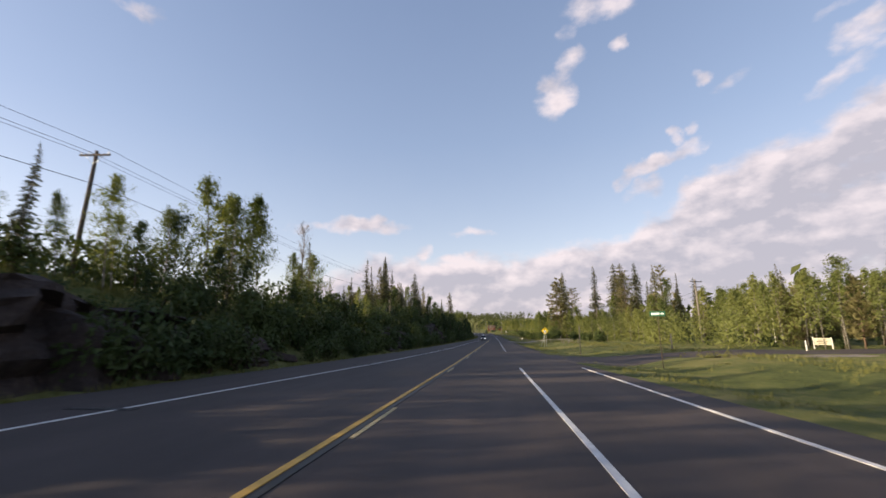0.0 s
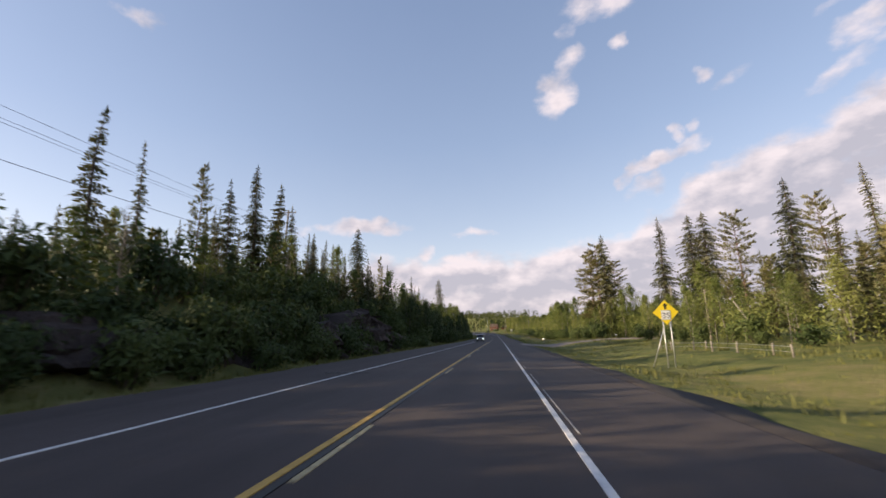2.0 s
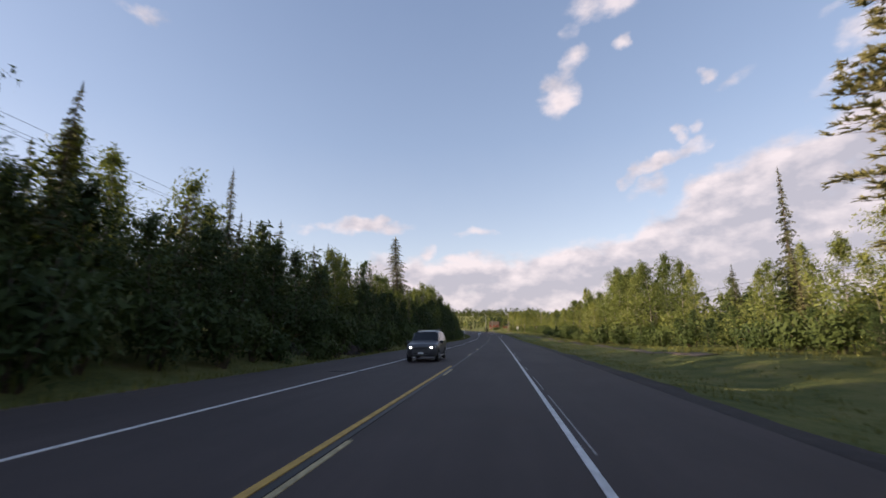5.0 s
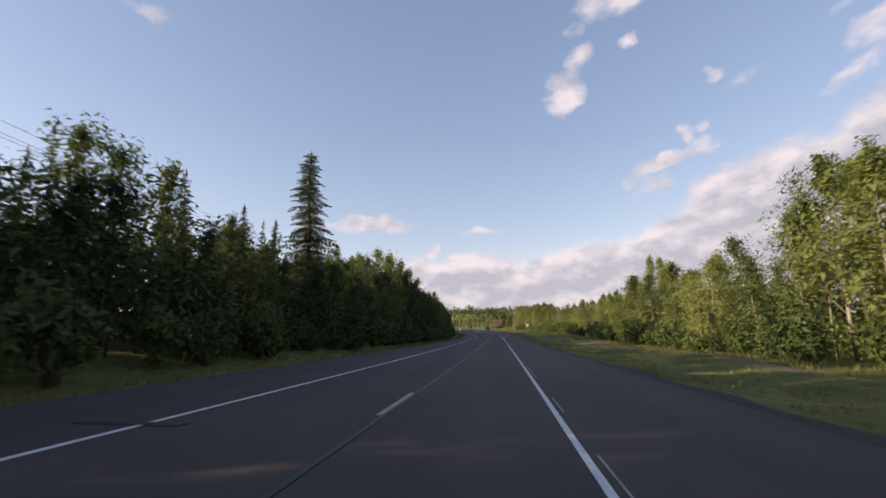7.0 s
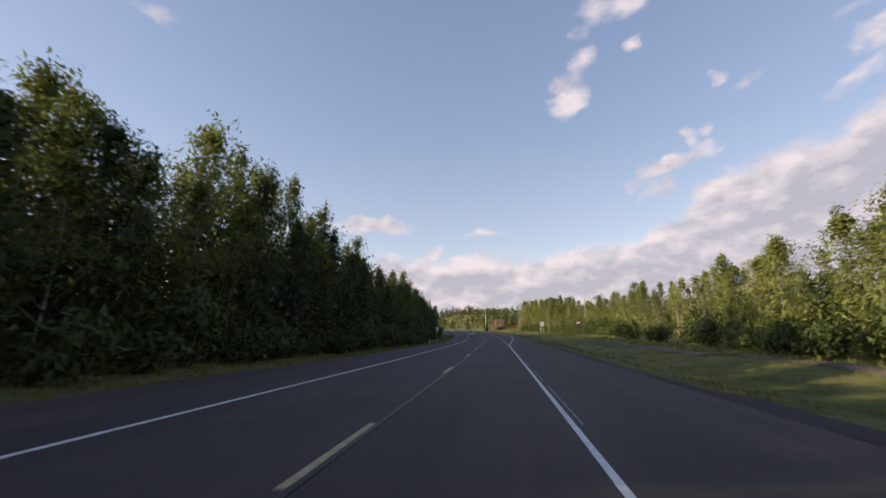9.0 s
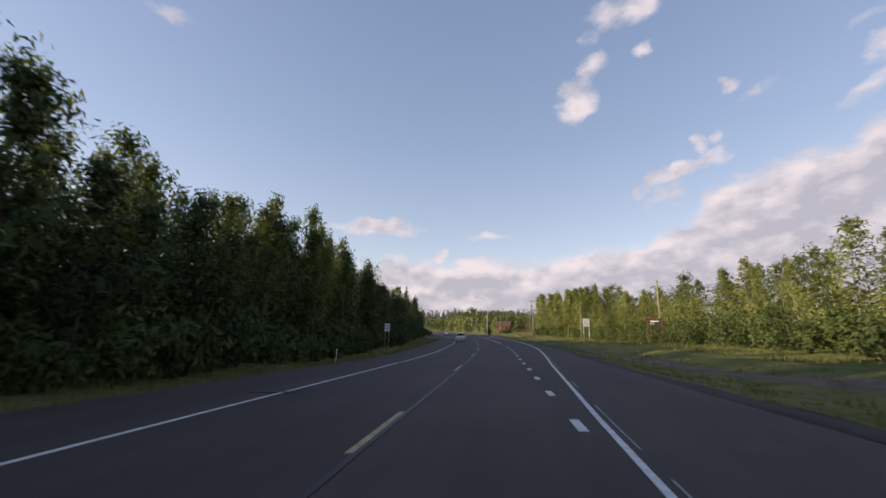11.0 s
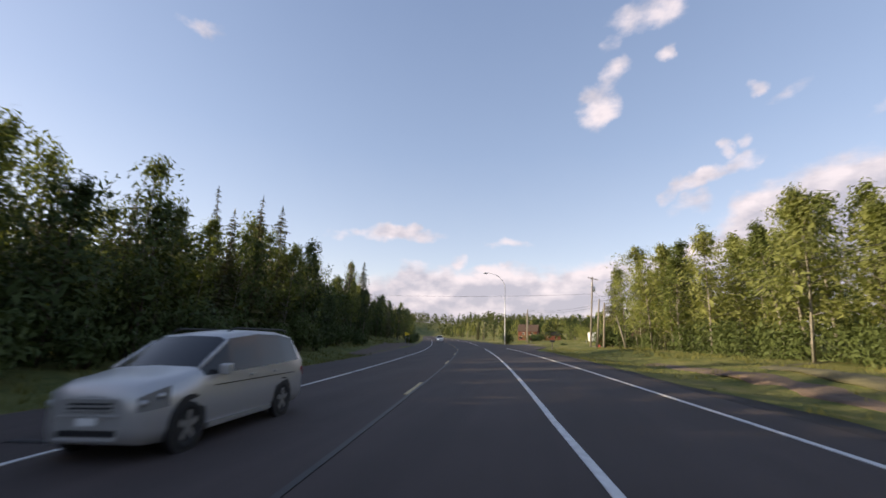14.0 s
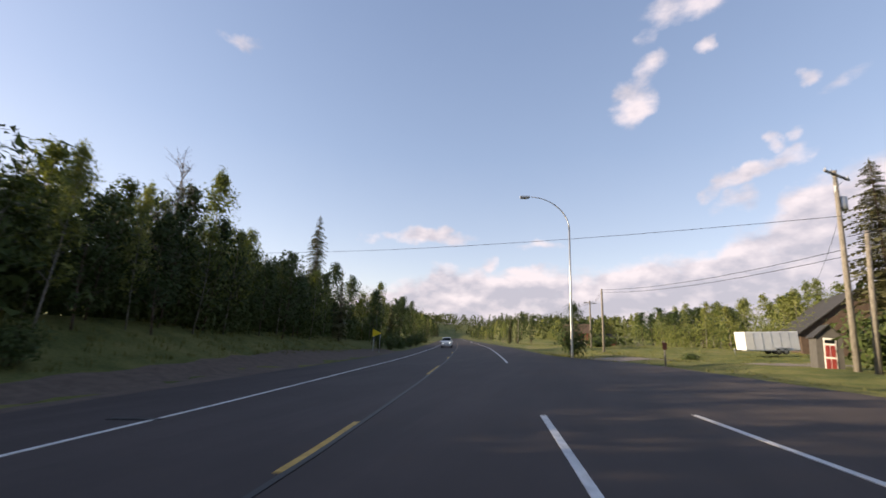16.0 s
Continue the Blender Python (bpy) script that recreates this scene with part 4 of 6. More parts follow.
row(560, 760, -24, -17, 5.0, [("alder", 2), ("birch", 1), ("spruce", 1)], 8, 12)
# right side
row(40, 62, 31, 36, 1.3, [("birch", 4), ("aspen", 2), ("pine", 1)], 6.6, 8.8)
row(62, 76, 34.5, 39, 0.8, [("birch", 4), ("aspen", 2)], 7.0, 9.2)
row(76, 84, 27, 31, 1.2, [("birch", 4), ("aspen", 2)], 6.4, 8.6)
row(84, 130, 24, 31, 2.2, [("birch", 3), ("aspen", 2), ("spruce", 0.5)], 5.5, 8.0)
row(40, 84, 37, 48, 2.6, [("pine", 3), ("spruce", 1), ("aspen", 1)], 7.5, 9.5)
row(84, 132, 32, 46, 3.0, [("pine", 2), ("spruce", 2), ("aspen", 1)], 10, 13.5)
row(-5, 44, 44, 54, 1.2, [("pine", 5), ("birch", 1.0)], 8.0, 10.5)
row(36, 72, 38, 52, 2.0, [("pine", 4), ("birch", 1), ("spruce", 1)], 7.5, 10)
row(84, 125, 20, 23, 4.0, [("shrub", 1)], 1.6, 2.6)
row(46, 84, 30, 33.5, 4.0, [("shrub", 1)], 0.9, 1.5)
row(132, 268, 18.5, 20.5, 2.0, [("shrub", 3), ("alder", 1)], 2.0, 3.8)
row(268, 330, 19.5, 22.5, 2.4, [("shrub", 3), ("alder", 1)], 1.8, 3.4)
row(135, 190, 20.5, 26, 2.6, [("birch", 3), ("aspen", 2), ("spruce", 0.5)], 6.5, 9.5)
row(190, 268, 20.5, 26, 2.4, [("birch", 3), ("aspen", 3), ("snag", 0.15)], 0.74, 1.02, tops=TOPS_R, wide=1.25)
row(268, 332, 24, 30, 3.0, [("birch", 4), ("aspen", 1.5), ("snag", 0.3)], 0.66, 1.0, tops=TOPS_R, wide=1.25)
row(262, 335, 31, 38, 3.4, [("birch", 3), ("aspen", 2), ("snag", 0.4)], 0.85, 1.08, tops=TOPS_R)
row(330, 402, 20, 25, 2.3, [("birch", 4), ("aspen", 2)], 0.70, 1.0, tops=TOPS_R, wide=1.3)
row(332, 400, 26, 34, 2.8, [("birch", 4), ("aspen", 2), ("spruce", 0.4)], 0.88, 1.04, tops=TOPS_R, wide=1.3)
row(140, 262, 36, 48, 6, [("aspen", 3), ("spruce", 2)], 9, 12)
row(405, 425, 36, 46, 4.0, [("spruce", 3), ("aspen", 1)], 8, 11)
row(432, 508, 47, 60, 2.4, [("alder_back", 4), ("birch_back", 3)], 7.5, 10.5, wide=1.5)
row(575, 680, 52, 72, 2.4, [("alder_back", 4), ("birch_back", 3)], 8.5, 11.5, wide=1.5)
row(440, 620, 66, 78, 3.0, [("birch_back", 4), ("aspen_back", 2), ("spruce", 0.5)], 11, 15, wide=1.3)
row(520, 760, 12, 24, 6.0, [("alder", 2), ("birch", 2), ("spruce", 1)], 6, 10)

row(400, 408, 25, 29.5, 1.0, [("birch", 3), ("aspen", 2)], 9.5, 12)
# single trees that stand out
for kind, var, s, lat, h, wide in [
    ("aspen", 0, 28, -22, 9.6, 1.0), ("birch", 1, 31, -22.5, 9.6, 1.1), ("aspen", 1, 33, -22, 10.4, 1.15), ("aspen", 2, 35, -22, 9.0, 0.9),
    ("spruce", 1, 17, -24, 7.5, 0.9), ("snag", 0, 43.5, -22, 10.5, 1.0), ("aspen", 2, 46.5, -22, 7.8, 1.1), ("aspen", 3, 41.5, -22, 7.0, 1.0), ("aspen", 3, 29.5, -21, 9.0, 1.0), ("spruce", 0, 50, -24, 10.5, 1.0), ("spruce", 2, 73, -24, 12, 1.2),
    ("spruce", 2, 76.5, -24, 11, 1.0), ("pine", 1, 82, -24, 11.5, 0.7), ("spruce", 0, 86, -24, 11.5, 1.0), ("oldspruce", 1, 91.5, -25, 15, 1.3),
    ("spruce", 0, 101, -28, 15.8, 1.3), ("oldspruce", 0, 120, -24, 16.5, 1.2), ("pine", 1, 132.5, -23.5, 15.0, 0.55), ("spruce", 2, 126, -24, 13, 1.0),
    ("spruce", 1, 129, -24, 12, 1.0), ("oldspruce", 1, 159, -20.5, 13, 0.9), ("oldspruce", 1, 186, -24, 13.5, 1.0), ("spruce", 2, 190, -24, 13, 1.0),
    ("spruce", 2, 193, -24, 13.4, 1.0), ("oldspruce", 2, 227.6, -23.4, 25.5, 1.85), ("spruce", 1, 219, -24, 13, 1.1), ("spruce", 1, 221, -25, 13.5, 1.0),
]:
    plant(kind, s, lat, h, rng, var, wide, 1.0)
for kind, var, s, lat, h, wide in [
    ("pine", 2, 150, 23.6, 21.5, 1.2), ("pine", 0, 153, 23.0, 21.0, 1.3), ("oldspruce", 0, 147.5, 24.8, 23.5, 1.2), ("pine", 2, 157, 29, 18.5, 1.0), ("shrub", 3, 414.5, 23.5, 3.4, 1.3), ("shrub", 1, 417, 25.5, 3.8, 1.4), ("shrub", 2, 419, 28, 4.0, 1.4), ("alder", 0, 411.5, 24.5, 4.6, 1.1),
    ("oldspruce", 1, 136, 32.5, 23.5, 1.35), ("oldspruce", 0, 140, 40, 24.5, 1.4), ("oldspruce", 0, 136, 40.5, 24, 1.5), ("pine", 2, 117.5, 36, 18.5, 0.9), ("oldspruce", 0, 104.5, 34.5, 19.0, 1.1),
    ("pine", 2, 112, 44, 19, 0.8), ("oldspruce", 1, 95, 36, 17, 1.0), ("spruce", 1, 172, 27, 17, 0.8), ("aspen", 2, 139, 27, 10.5, 1.0),
    ("aspen", 2, 199, 27, 14.2, 1.1), ("aspen", 2, 208, 26, 13.2, 1.2), ("aspen", 3, 211, 26, 14, 1.1), ("birch", 1, 251, 26, 14, 0.9),
    ("birch", 1, 247, 26, 13.2, 0.9), ("oldspruce", 0, 417.6, 26.6, 14.8, 1.4), ("spruce", 3, 424, 36, 11, 1.2), ("shrub", 2, 470, 24, 3.0, 2.0), ("shrub", 0, 474, 27, 3.2, 2.0), ("shrub", 2, 434, 21.5, 1.1, 1.6), ("alder", 0, 428, 8.2, 5.0, 1.0), ("shrub", 3, 430, 8.6, 2.6, 1.2), ("birch", 0, 396, 27, 9.5, 1.0),
    ("oldspruce", 0, 452, -27, 20, 1.1), ("birch", 1, 403, -18.6, 8.5, 0.8), ("birch", 1, 407.5, -18.8, 8.0, 0.7), ("snag", 1, 413, -22, 11.5, 1.2), ("aspen", 1, 419, -23, 13.5, 1.0), ("snag", 0, 236, -19, 11, 1.0),
]:
    plant(kind, s, lat, h, rng, var, wide, 1.0)


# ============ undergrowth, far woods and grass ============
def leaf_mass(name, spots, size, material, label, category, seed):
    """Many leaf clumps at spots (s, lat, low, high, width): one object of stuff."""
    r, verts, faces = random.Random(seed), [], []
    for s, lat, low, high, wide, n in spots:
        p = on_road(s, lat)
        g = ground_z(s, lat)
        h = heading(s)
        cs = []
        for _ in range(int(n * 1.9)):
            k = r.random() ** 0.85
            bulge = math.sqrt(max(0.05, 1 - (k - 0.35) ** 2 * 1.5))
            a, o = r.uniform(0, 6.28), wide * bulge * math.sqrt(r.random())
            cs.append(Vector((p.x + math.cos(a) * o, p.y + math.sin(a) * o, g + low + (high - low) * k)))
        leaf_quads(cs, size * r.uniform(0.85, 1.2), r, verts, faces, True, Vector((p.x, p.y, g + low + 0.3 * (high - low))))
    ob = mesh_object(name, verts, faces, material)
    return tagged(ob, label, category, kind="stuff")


def belt(s0, s1, lat0, lat1, gap, low, high, wide, n, seed):
    r, out, s = random.Random(seed), [], s0
    while s < s1:
        out.append((s, r.uniform(lat0, lat1), low, r.uniform(0.55, 1.0) * high, wide * r.uniform(0.8, 1.2), n))
        s += gap * r.uniform(0.7, 1.3)
    return out


# the stretch before s -8 is out of view, added to shade the road
leaf_mass("undergrowth", belt(26, 95, -25, -17.0, 1.0, 0, 4.6, 1.5, 84, 1) + belt(-8, 26, -27, -22.5, 1.0, 0, 3.6, 1.5, 80, 21) + belt(-75, -8, -27, -18, 1.0, 0, 6.5, 1.8, 70, 26) + belt(86, 122, -27, -23, 0.9, 0, 4.0, 1.5, 80, 22)
          + belt(122, 135, -25, -17.5, 0.8, 0, 5.5, 1.5, 84, 23) + belt(130, 345, -20.0, -16.2, 0.95, 0, 6.0, 1.5, 96, 2)
          + belt(345, 385, -21, -17.2, 0.9, 0, 4.8, 1.5, 90, 3) + belt(385, 470, -23, -18.8, 1.0, 0, 3.8, 1.4, 80, 24) + belt(385, 436, -25, -20, 0.7, 0, 7.5, 1.7, 84, 27),
          0.31, M["shrub"], "dense dark undergrowth between the trees", "undergrowth", 101)
# leaf masses added behind the front trees to block sky and low sun
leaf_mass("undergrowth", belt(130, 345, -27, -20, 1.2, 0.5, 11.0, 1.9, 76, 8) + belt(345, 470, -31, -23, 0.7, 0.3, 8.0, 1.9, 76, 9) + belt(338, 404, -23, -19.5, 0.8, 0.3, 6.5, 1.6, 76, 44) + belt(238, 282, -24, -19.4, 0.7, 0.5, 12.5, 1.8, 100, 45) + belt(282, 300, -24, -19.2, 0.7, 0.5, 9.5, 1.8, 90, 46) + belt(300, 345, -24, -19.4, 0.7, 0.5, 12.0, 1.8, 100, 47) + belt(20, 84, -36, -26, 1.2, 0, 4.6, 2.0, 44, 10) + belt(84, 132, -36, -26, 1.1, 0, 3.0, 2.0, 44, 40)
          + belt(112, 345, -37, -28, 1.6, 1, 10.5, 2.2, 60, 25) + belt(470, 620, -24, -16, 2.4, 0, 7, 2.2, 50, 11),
          0.46, M["alder"], "dark leaf mass added deep in the wood to close light gaps", "undergrowth", 103)
leaf_mass("undergrowth", belt(46, 130, 24, 33, 1.0, 0, 5.5, 1.5, 90, 4) + belt(132, 268, 21, 27, 1.3, 0, 4.8, 1.5, 110, 5) + belt(268, 332, 25, 31, 1.3, 0, 4.5, 1.5, 110, 15) + belt(325, 402, 24, 30, 1.1, 1.5, 6.5, 1.5, 120, 6)
          + belt(-5, 60, 42, 58, 1.7, 0, 7.0, 2.0, 66, 7) + belt(140, 330, 30, 42, 2.2, 0, 7.0, 2.2, 54, 12) + belt(325, 405, 34, 44, 2.0, 0, 9.0, 2.2, 60, 13) + belt(430, 505, 44, 56, 1.0, 0, 6.5, 2.4, 90, 14) + belt(585, 660, 48, 64, 1.2, 0, 6.5, 2.4, 80, 16),
          0.26, M["birch"], "dense green undergrowth at the edge of the wood", "undergrowth", 102)

leaf_mass("undergrowth", belt(300, 402, 19.6, 24, 0.7, 0, 3.4, 1.1, 130, 41),
          0.20, M["shrub"], "low dark shrubs at the foot of the birches", "undergrowth", 106)

# larger leaves, mostly hidden, added far back to close gaps to the sky
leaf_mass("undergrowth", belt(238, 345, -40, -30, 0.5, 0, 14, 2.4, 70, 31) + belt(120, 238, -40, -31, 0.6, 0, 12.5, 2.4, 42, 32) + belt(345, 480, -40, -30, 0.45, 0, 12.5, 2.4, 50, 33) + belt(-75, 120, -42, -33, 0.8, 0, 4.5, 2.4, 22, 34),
          0.72, M["alder"], "dark leaf mass added deep in the wood to close light gaps", "undergrowth", 104)
# hidden backing added on the right so no sky shows between the trunks
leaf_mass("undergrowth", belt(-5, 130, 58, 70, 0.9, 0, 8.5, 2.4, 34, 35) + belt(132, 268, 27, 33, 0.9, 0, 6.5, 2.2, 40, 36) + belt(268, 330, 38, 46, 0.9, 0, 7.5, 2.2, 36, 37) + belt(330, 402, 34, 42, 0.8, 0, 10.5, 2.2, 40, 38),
          0.64, M["shrub"], "dark leaf mass added deep in the wood to close light gaps", "undergrowth", 105)


def far_woods():
    """Woods in the distance: rows of rough crowns, each of many clumps."""
    r, verts, faces = random.Random(77), [], []
    def crown(x, y, z, h, w, pointed):
        for _ in range(20):
            k = r.random()
            rad = w * ((1 - k) if pointed else math.sqrt(max(0.04, 1 - (k - 0.45) ** 2 * 2.6)))
            a, o = r.uniform(0, 6.28), rad * math.sqrt(r.random())
            c = Vector((x + math.cos(a) * o, y + math.sin(a) * o, z + h * k))
            leaf_quads([c], w * 0.75, r, verts, faces)
    for s0, s1, lat0, lat1, n, low, high in ((470, 1100, 60, 170, 420, 8, 13), (620, 1150, 14, 60, 150, 7, 11), (540, 1150, -110, -24, 420, 9, 15), (130, 470, -75, -38, 330, 9, 12), (-60, 130, -85, -45, 110, 5, 8), (-40, 470, 50, 95, 260, 9, 13),
                                             (930, 1300, -260, 260, 620, 11, 18)):
        for _ in range(n):
            s, lat = r.uniform(s0, s1), r.uniform(lat0, lat1)
            p = on_road(s, lat)
            z = p.z + float(ground_over_road(np.array(s), np.array(lat)))
            h = r.uniform(low, high)
            crown(p.x, p.y, z - 0.5, h, h * r.uniform(0.16, 0.3), r.random() < 0.35)
    ob = mesh_object("far_woods", verts, faces, M["far"])
    return tagged(ob, "distant mixed green woods along the horizon", "woods", kind="stuff")


far_woods()


def grass_tufts():
    """Uneven tufts of grass along both verges, joined."""
    r, verts, faces = random.Random(5), [], []
    def tuft(s, lat, h, n):
        p = on_road(s, lat)
        g = ground_z(s, lat)
        for _ in range(n):
            x, y = p.x + r.gauss(0, 0.16), p.y + r.gauss(0, 0.16)
            a, lean = r.uniform(0, 6.28), r.uniform(0.1, 0.5) * h
            hh, w = h * r.uniform(0.6, 1.25), 0.016 + 0.01 * r.random() + h * 0.02
            k = len(verts)
            verts.extend([Vector((x - math.sin(a) * w, y + math.cos(a) * w, g - 0.02)), Vector((x + math.sin(a) * w, y - math.cos(a) * w, g - 0.02)), Vector((x + math.cos(a) * lean, y + math.sin(a) * lean, g + hh))])
            faces.append((k, k + 1, k + 2))
    for _ in range(8200):
        s = r.uniform(2, 440)
        er = float(along(s, EDGE_R))
        if (24 < s < 44) or (117 < s < 133) or (350 < s < 360) or (398 < s < 420):
            if r.random() < 0.85:
                continue
        d = abs(r.gauss(0, 1)) * 4.5 + 1.0
        tuft(s, er + d, (0.07 if r.random() < 0.75 else 0.18) * r.uniform(0.6, 1.3), 7)
    for _ in range(4400):
        s = r.uniform(0, 440)
        d = abs(r.gauss(0, 1)) * 2.8 + (4.2 if 384 < s < 448 else 0.15)
        tuft(s, float(along(s, EDGE_L)) - d, r.uniform(0.10, 0.35), 7)
    for s0, s1, l0, l1 in ((-8, 27, -22.5, -17.0), (95, 123, -22.5, -16.0)):
        for _ in range(900):
            tuft(r.uniform(s0, s1), r.uniform(l0, l1), r.uniform(0.25, 0.6), 8)
    for _ in range(2200):
        s = r.uniform(5, 392)
        tuft(s, r.uniform(14, 19), r.uniform(0.15, 0.36), 8)
    for _ in range(3000):
        tuft(r.uniform(424, 520), r.uniform(15, 46), r.uniform(0.06, 0.16), 9)
    ob = mesh_object("roadside_grass", verts, faces, M["grass"])
    return tagged(ob, "rough yellow-green grass along the verges", "grass", kind="stuff")


grass_tufts()


# ============ rock cut on the left ============
def rock_outcrop(s0, s1, lat, depth, high, seed):
    """A broken rock face along the road: a blocky shell that leans back, closed at its ends."""
    r = random.Random(seed)
    ns, nz = int((s1 - s0) / 0.4), 16
    grid = []
    for i in range(ns + 1):
        s = s0 + (s1 - s0) * i / ns
        k = i / ns
        top = high * (0.35 + 0.65 * math.sin(math.pi * min(1, max(0, k))) ** 0.5) * (0.85 + 0.3 * noise.noise(Vector((s * 0.23, seed, 0))))
        grid.append([])
        for j in range(nz + 1):
            q = j / nz
            cell = 0.6 * noise.cell(Vector((s * 0.42 + seed, q * top * 0.75, 1.0))) + 0.4 * noise.cell(Vector((s * 1.1 + seed, q * top * 1.7, 4.0)))
            fine_ = noise.noise(Vector((s * 1.3, q * top * 1.3, seed)))
            back = depth * q ** 1.35 + (cell - 0.5) * 1.4 + fine_ * 0.5
            if j == nz:
                back = depth + 1.6
            p = on_road(s, lat - back)
            g = on_road(s, lat).z - 0.4
            grid[-1].append((p.x, p.y, g + top * min(1.0, q * 1.08) + (noise.cell(Vector((s * 0.42, q * 3, 9.0))) - 0.5) * 0.35 * (q > 0)))
    rock = empty("rock_outcrop", Matrix(), "dark weathered rock cut beside the road", "rock", "rock cuts along the road")
    i = 0
    while i < ns:
        w = min(ns - i, r.randint(4, 11))
        for j0, j1 in ((0, 5), (5, 10), (10, nz)):
            push = r.uniform(-0.10, 0.10)
            away = on_road(s0 + (s1 - s0) * i / ns, 1.0) - on_road(s0 + (s1 - s0) * i / ns, 0.0)
            verts = [Vector(grid[a][c]) + away * push for a in range(i, i + w + 1) for c in range(j0, j1 + 1)]
            m = j1 - j0 + 1
            faces = [(a * m + c, (a + 1) * m + c, (a + 1) * m + c + 1, a * m + c + 1) for a in range(w) for c in range(m - 1)]
            back = len(verts)
            rim = [a * m for a in range(w + 1)] + [w * m + c for c in range(1, m)] + [a * m + m - 1 for a in range(w - 1, -1, -1)] + [c for c in range(m - 2, 0, -1)]
            verts += [verts[k] - away * 0.6 for k in rim]
            n = len(rim)
            faces += [(rim[k], back + k, back + (k + 1) % n, rim[(k + 1) % n]) for k in range(n)]
            mesh_object("rock_block", verts, faces, M["rock"], rock)
        i += w


rock_outcrop(-14, 27, -14.9, 1.5, 4.1, 1)
rock_outcrop(83, 109, -13.8, 1.7, 5.4, 2)
rock_outcrop(44, 76, -14.4, 2.4, 3.8, 3)
rock_outcrop(160, 182, -14.2, 2.2, 2.2, 4)


# ============ roadside things ============
def spot(x, y):
    """s and lat of a place in plan."""
    i = int(np.argmin((XG - x) ** 2 + (YG - y) ** 2))
    h = HG[i]
    return float(SG[i] - math.sin(h) * (x - XG[i]) + math.cos(h) * (y - YG[i])), float(math.cos(h) * (x - XG[i]) + math.sin(h) * (y - YG[i]))


def words(text, size, material, parent, x, y, z, name="letter"):
    """Flat letters facing -y, centred at x, z."""
    def letters(chars):
        cu = bpy.data.curves.new(name, "FONT")
        cu.body, cu.size, cu.align_x, cu.align_y, cu.extrude = chars, size, "LEFT", "CENTER", 0.002
        tmp = new(name, cu)
        me = bpy.data.meshes.new_from_object(tmp.evaluated_get(bpy.context.evaluated_depsgraph_get()))
        bpy.data.objects.remove(tmp)
        xs = [v.co.x for v in me.vertices]
        return me, min(xs), max(xs)
    total = letters(text)[2]
    for k, ch in enumerate(text):
        if ch == " ":
            continue
        end = letters(text[:k + 1])[2]
        me, low, high = letters(ch)
        me.transform(pose(x - total / 2 + end - high, y, z, 90, 0, 0))
        me.materials.clear()
        me.materials.append(material)
        ob = new(name, me)
        ob.parent = parent


def slab(name, parent, material, x0, x1, y0, y1, z0, z1, bevel=0.0, label=""):
    return part(name, box(bmesh.new(), x0, x1, y0, y1, z0, z1, bevel), material, parent, label)


def post_pair(top, gap, height, material, r=0.032, names="post"):
    for x in (-gap / 2, gap / 2):
        tube(names, [(x, 0.03, -0.9), (x, 0.03, height)], [r, r], material, top, 6)


def diamond_sign(s, lat, turn):
    top = empty("speed_warning_sign", stand(s, lat, turn) @ pose(0, 0, 0.4), "yellow diamond sign warning of a lower speed limit on steel posts", "road sign")
    bm = bmesh.new()
    box(bm, -0.46, 0.46, -0.003, 0.003, -0.46, 0.46, 0.0)
    bmesh.ops.rotate(bm, verts=bm.verts, matrix=Matrix.Rotation(radians(45), 3, "Y"))
    bmesh.ops.translate(bm, verts=bm.verts, vec=(0, 0, 2.55))
    part("sign_plate", bm, M["sign_yellow"], top)
    slab("speed_plate", top, M["sign_white"], -0.24, 0.24, -0.012, -0.005, 2.16, 2.66, 0, "white plate with a black border")
    for x0, x1, z0, z1 in ((-0.22, 0.22, 2.635, 2.645), (-0.22, 0.22, 2.175, 2.185), (-0.225, -0.215, 2.175, 2.645), (0.215, 0.225, 2.175, 2.645)):
        slab("border", top, M["sign_black"], x0, x1, -0.016, -0.012, z0, z1)
    words("35", 0.40, M["sign_black"], top, 0, -0.014, 2.37, "number")
    bm = bmesh.new()
    arrow = [bm.verts.new(v) for v in ((-0.05, -0.010, 2.72), (0.05, -0.010, 2.72), (0.05, -0.010, 2.88), (0.13, -0.010, 2.88), (0, -0.010, 3.06), (-0.13, -0.010, 2.88), (-0.05, -0.010, 2.88))]
    bm.faces.new(arrow)
    part("arrow", bm, M["sign_black"], top)
    post_pair(top, 0.36, 2.7, M["steel"])
    tube("brace", [(-0.18, 0.05, 1.7), (-0.75, 0.5, -0.3)], [0.025, 0.025], M["steel"], top, 6)


def panel_sign(name, s, lat, turn, wide, low, high, lines, label, gap, legible):
    top = empty(name, stand(s, lat, turn), label, "road sign")
    slab("sign_plate", top, M["sign_white"], -wide / 2, wide / 2, -0.004, 0.004, low, high)
    step = (high - low) / (len(lines) + 0.5)
    for k, line in enumerate(lines):
        z = high - step * (k + 0.75)
        if legible:
            words(line, step * 0.72 if len(line) < 6 else step * 0.46, M["sign_black"], top, 0, -0.008, z)
        else:
            slab("legend_bar", top, M["sign_black"], -wide * 0.36, wide * 0.36, -0.010, -0.005, z - step * 0.11, z + step * 0.11)
    post_pair(top, gap, high - 0.1, M["steel"])


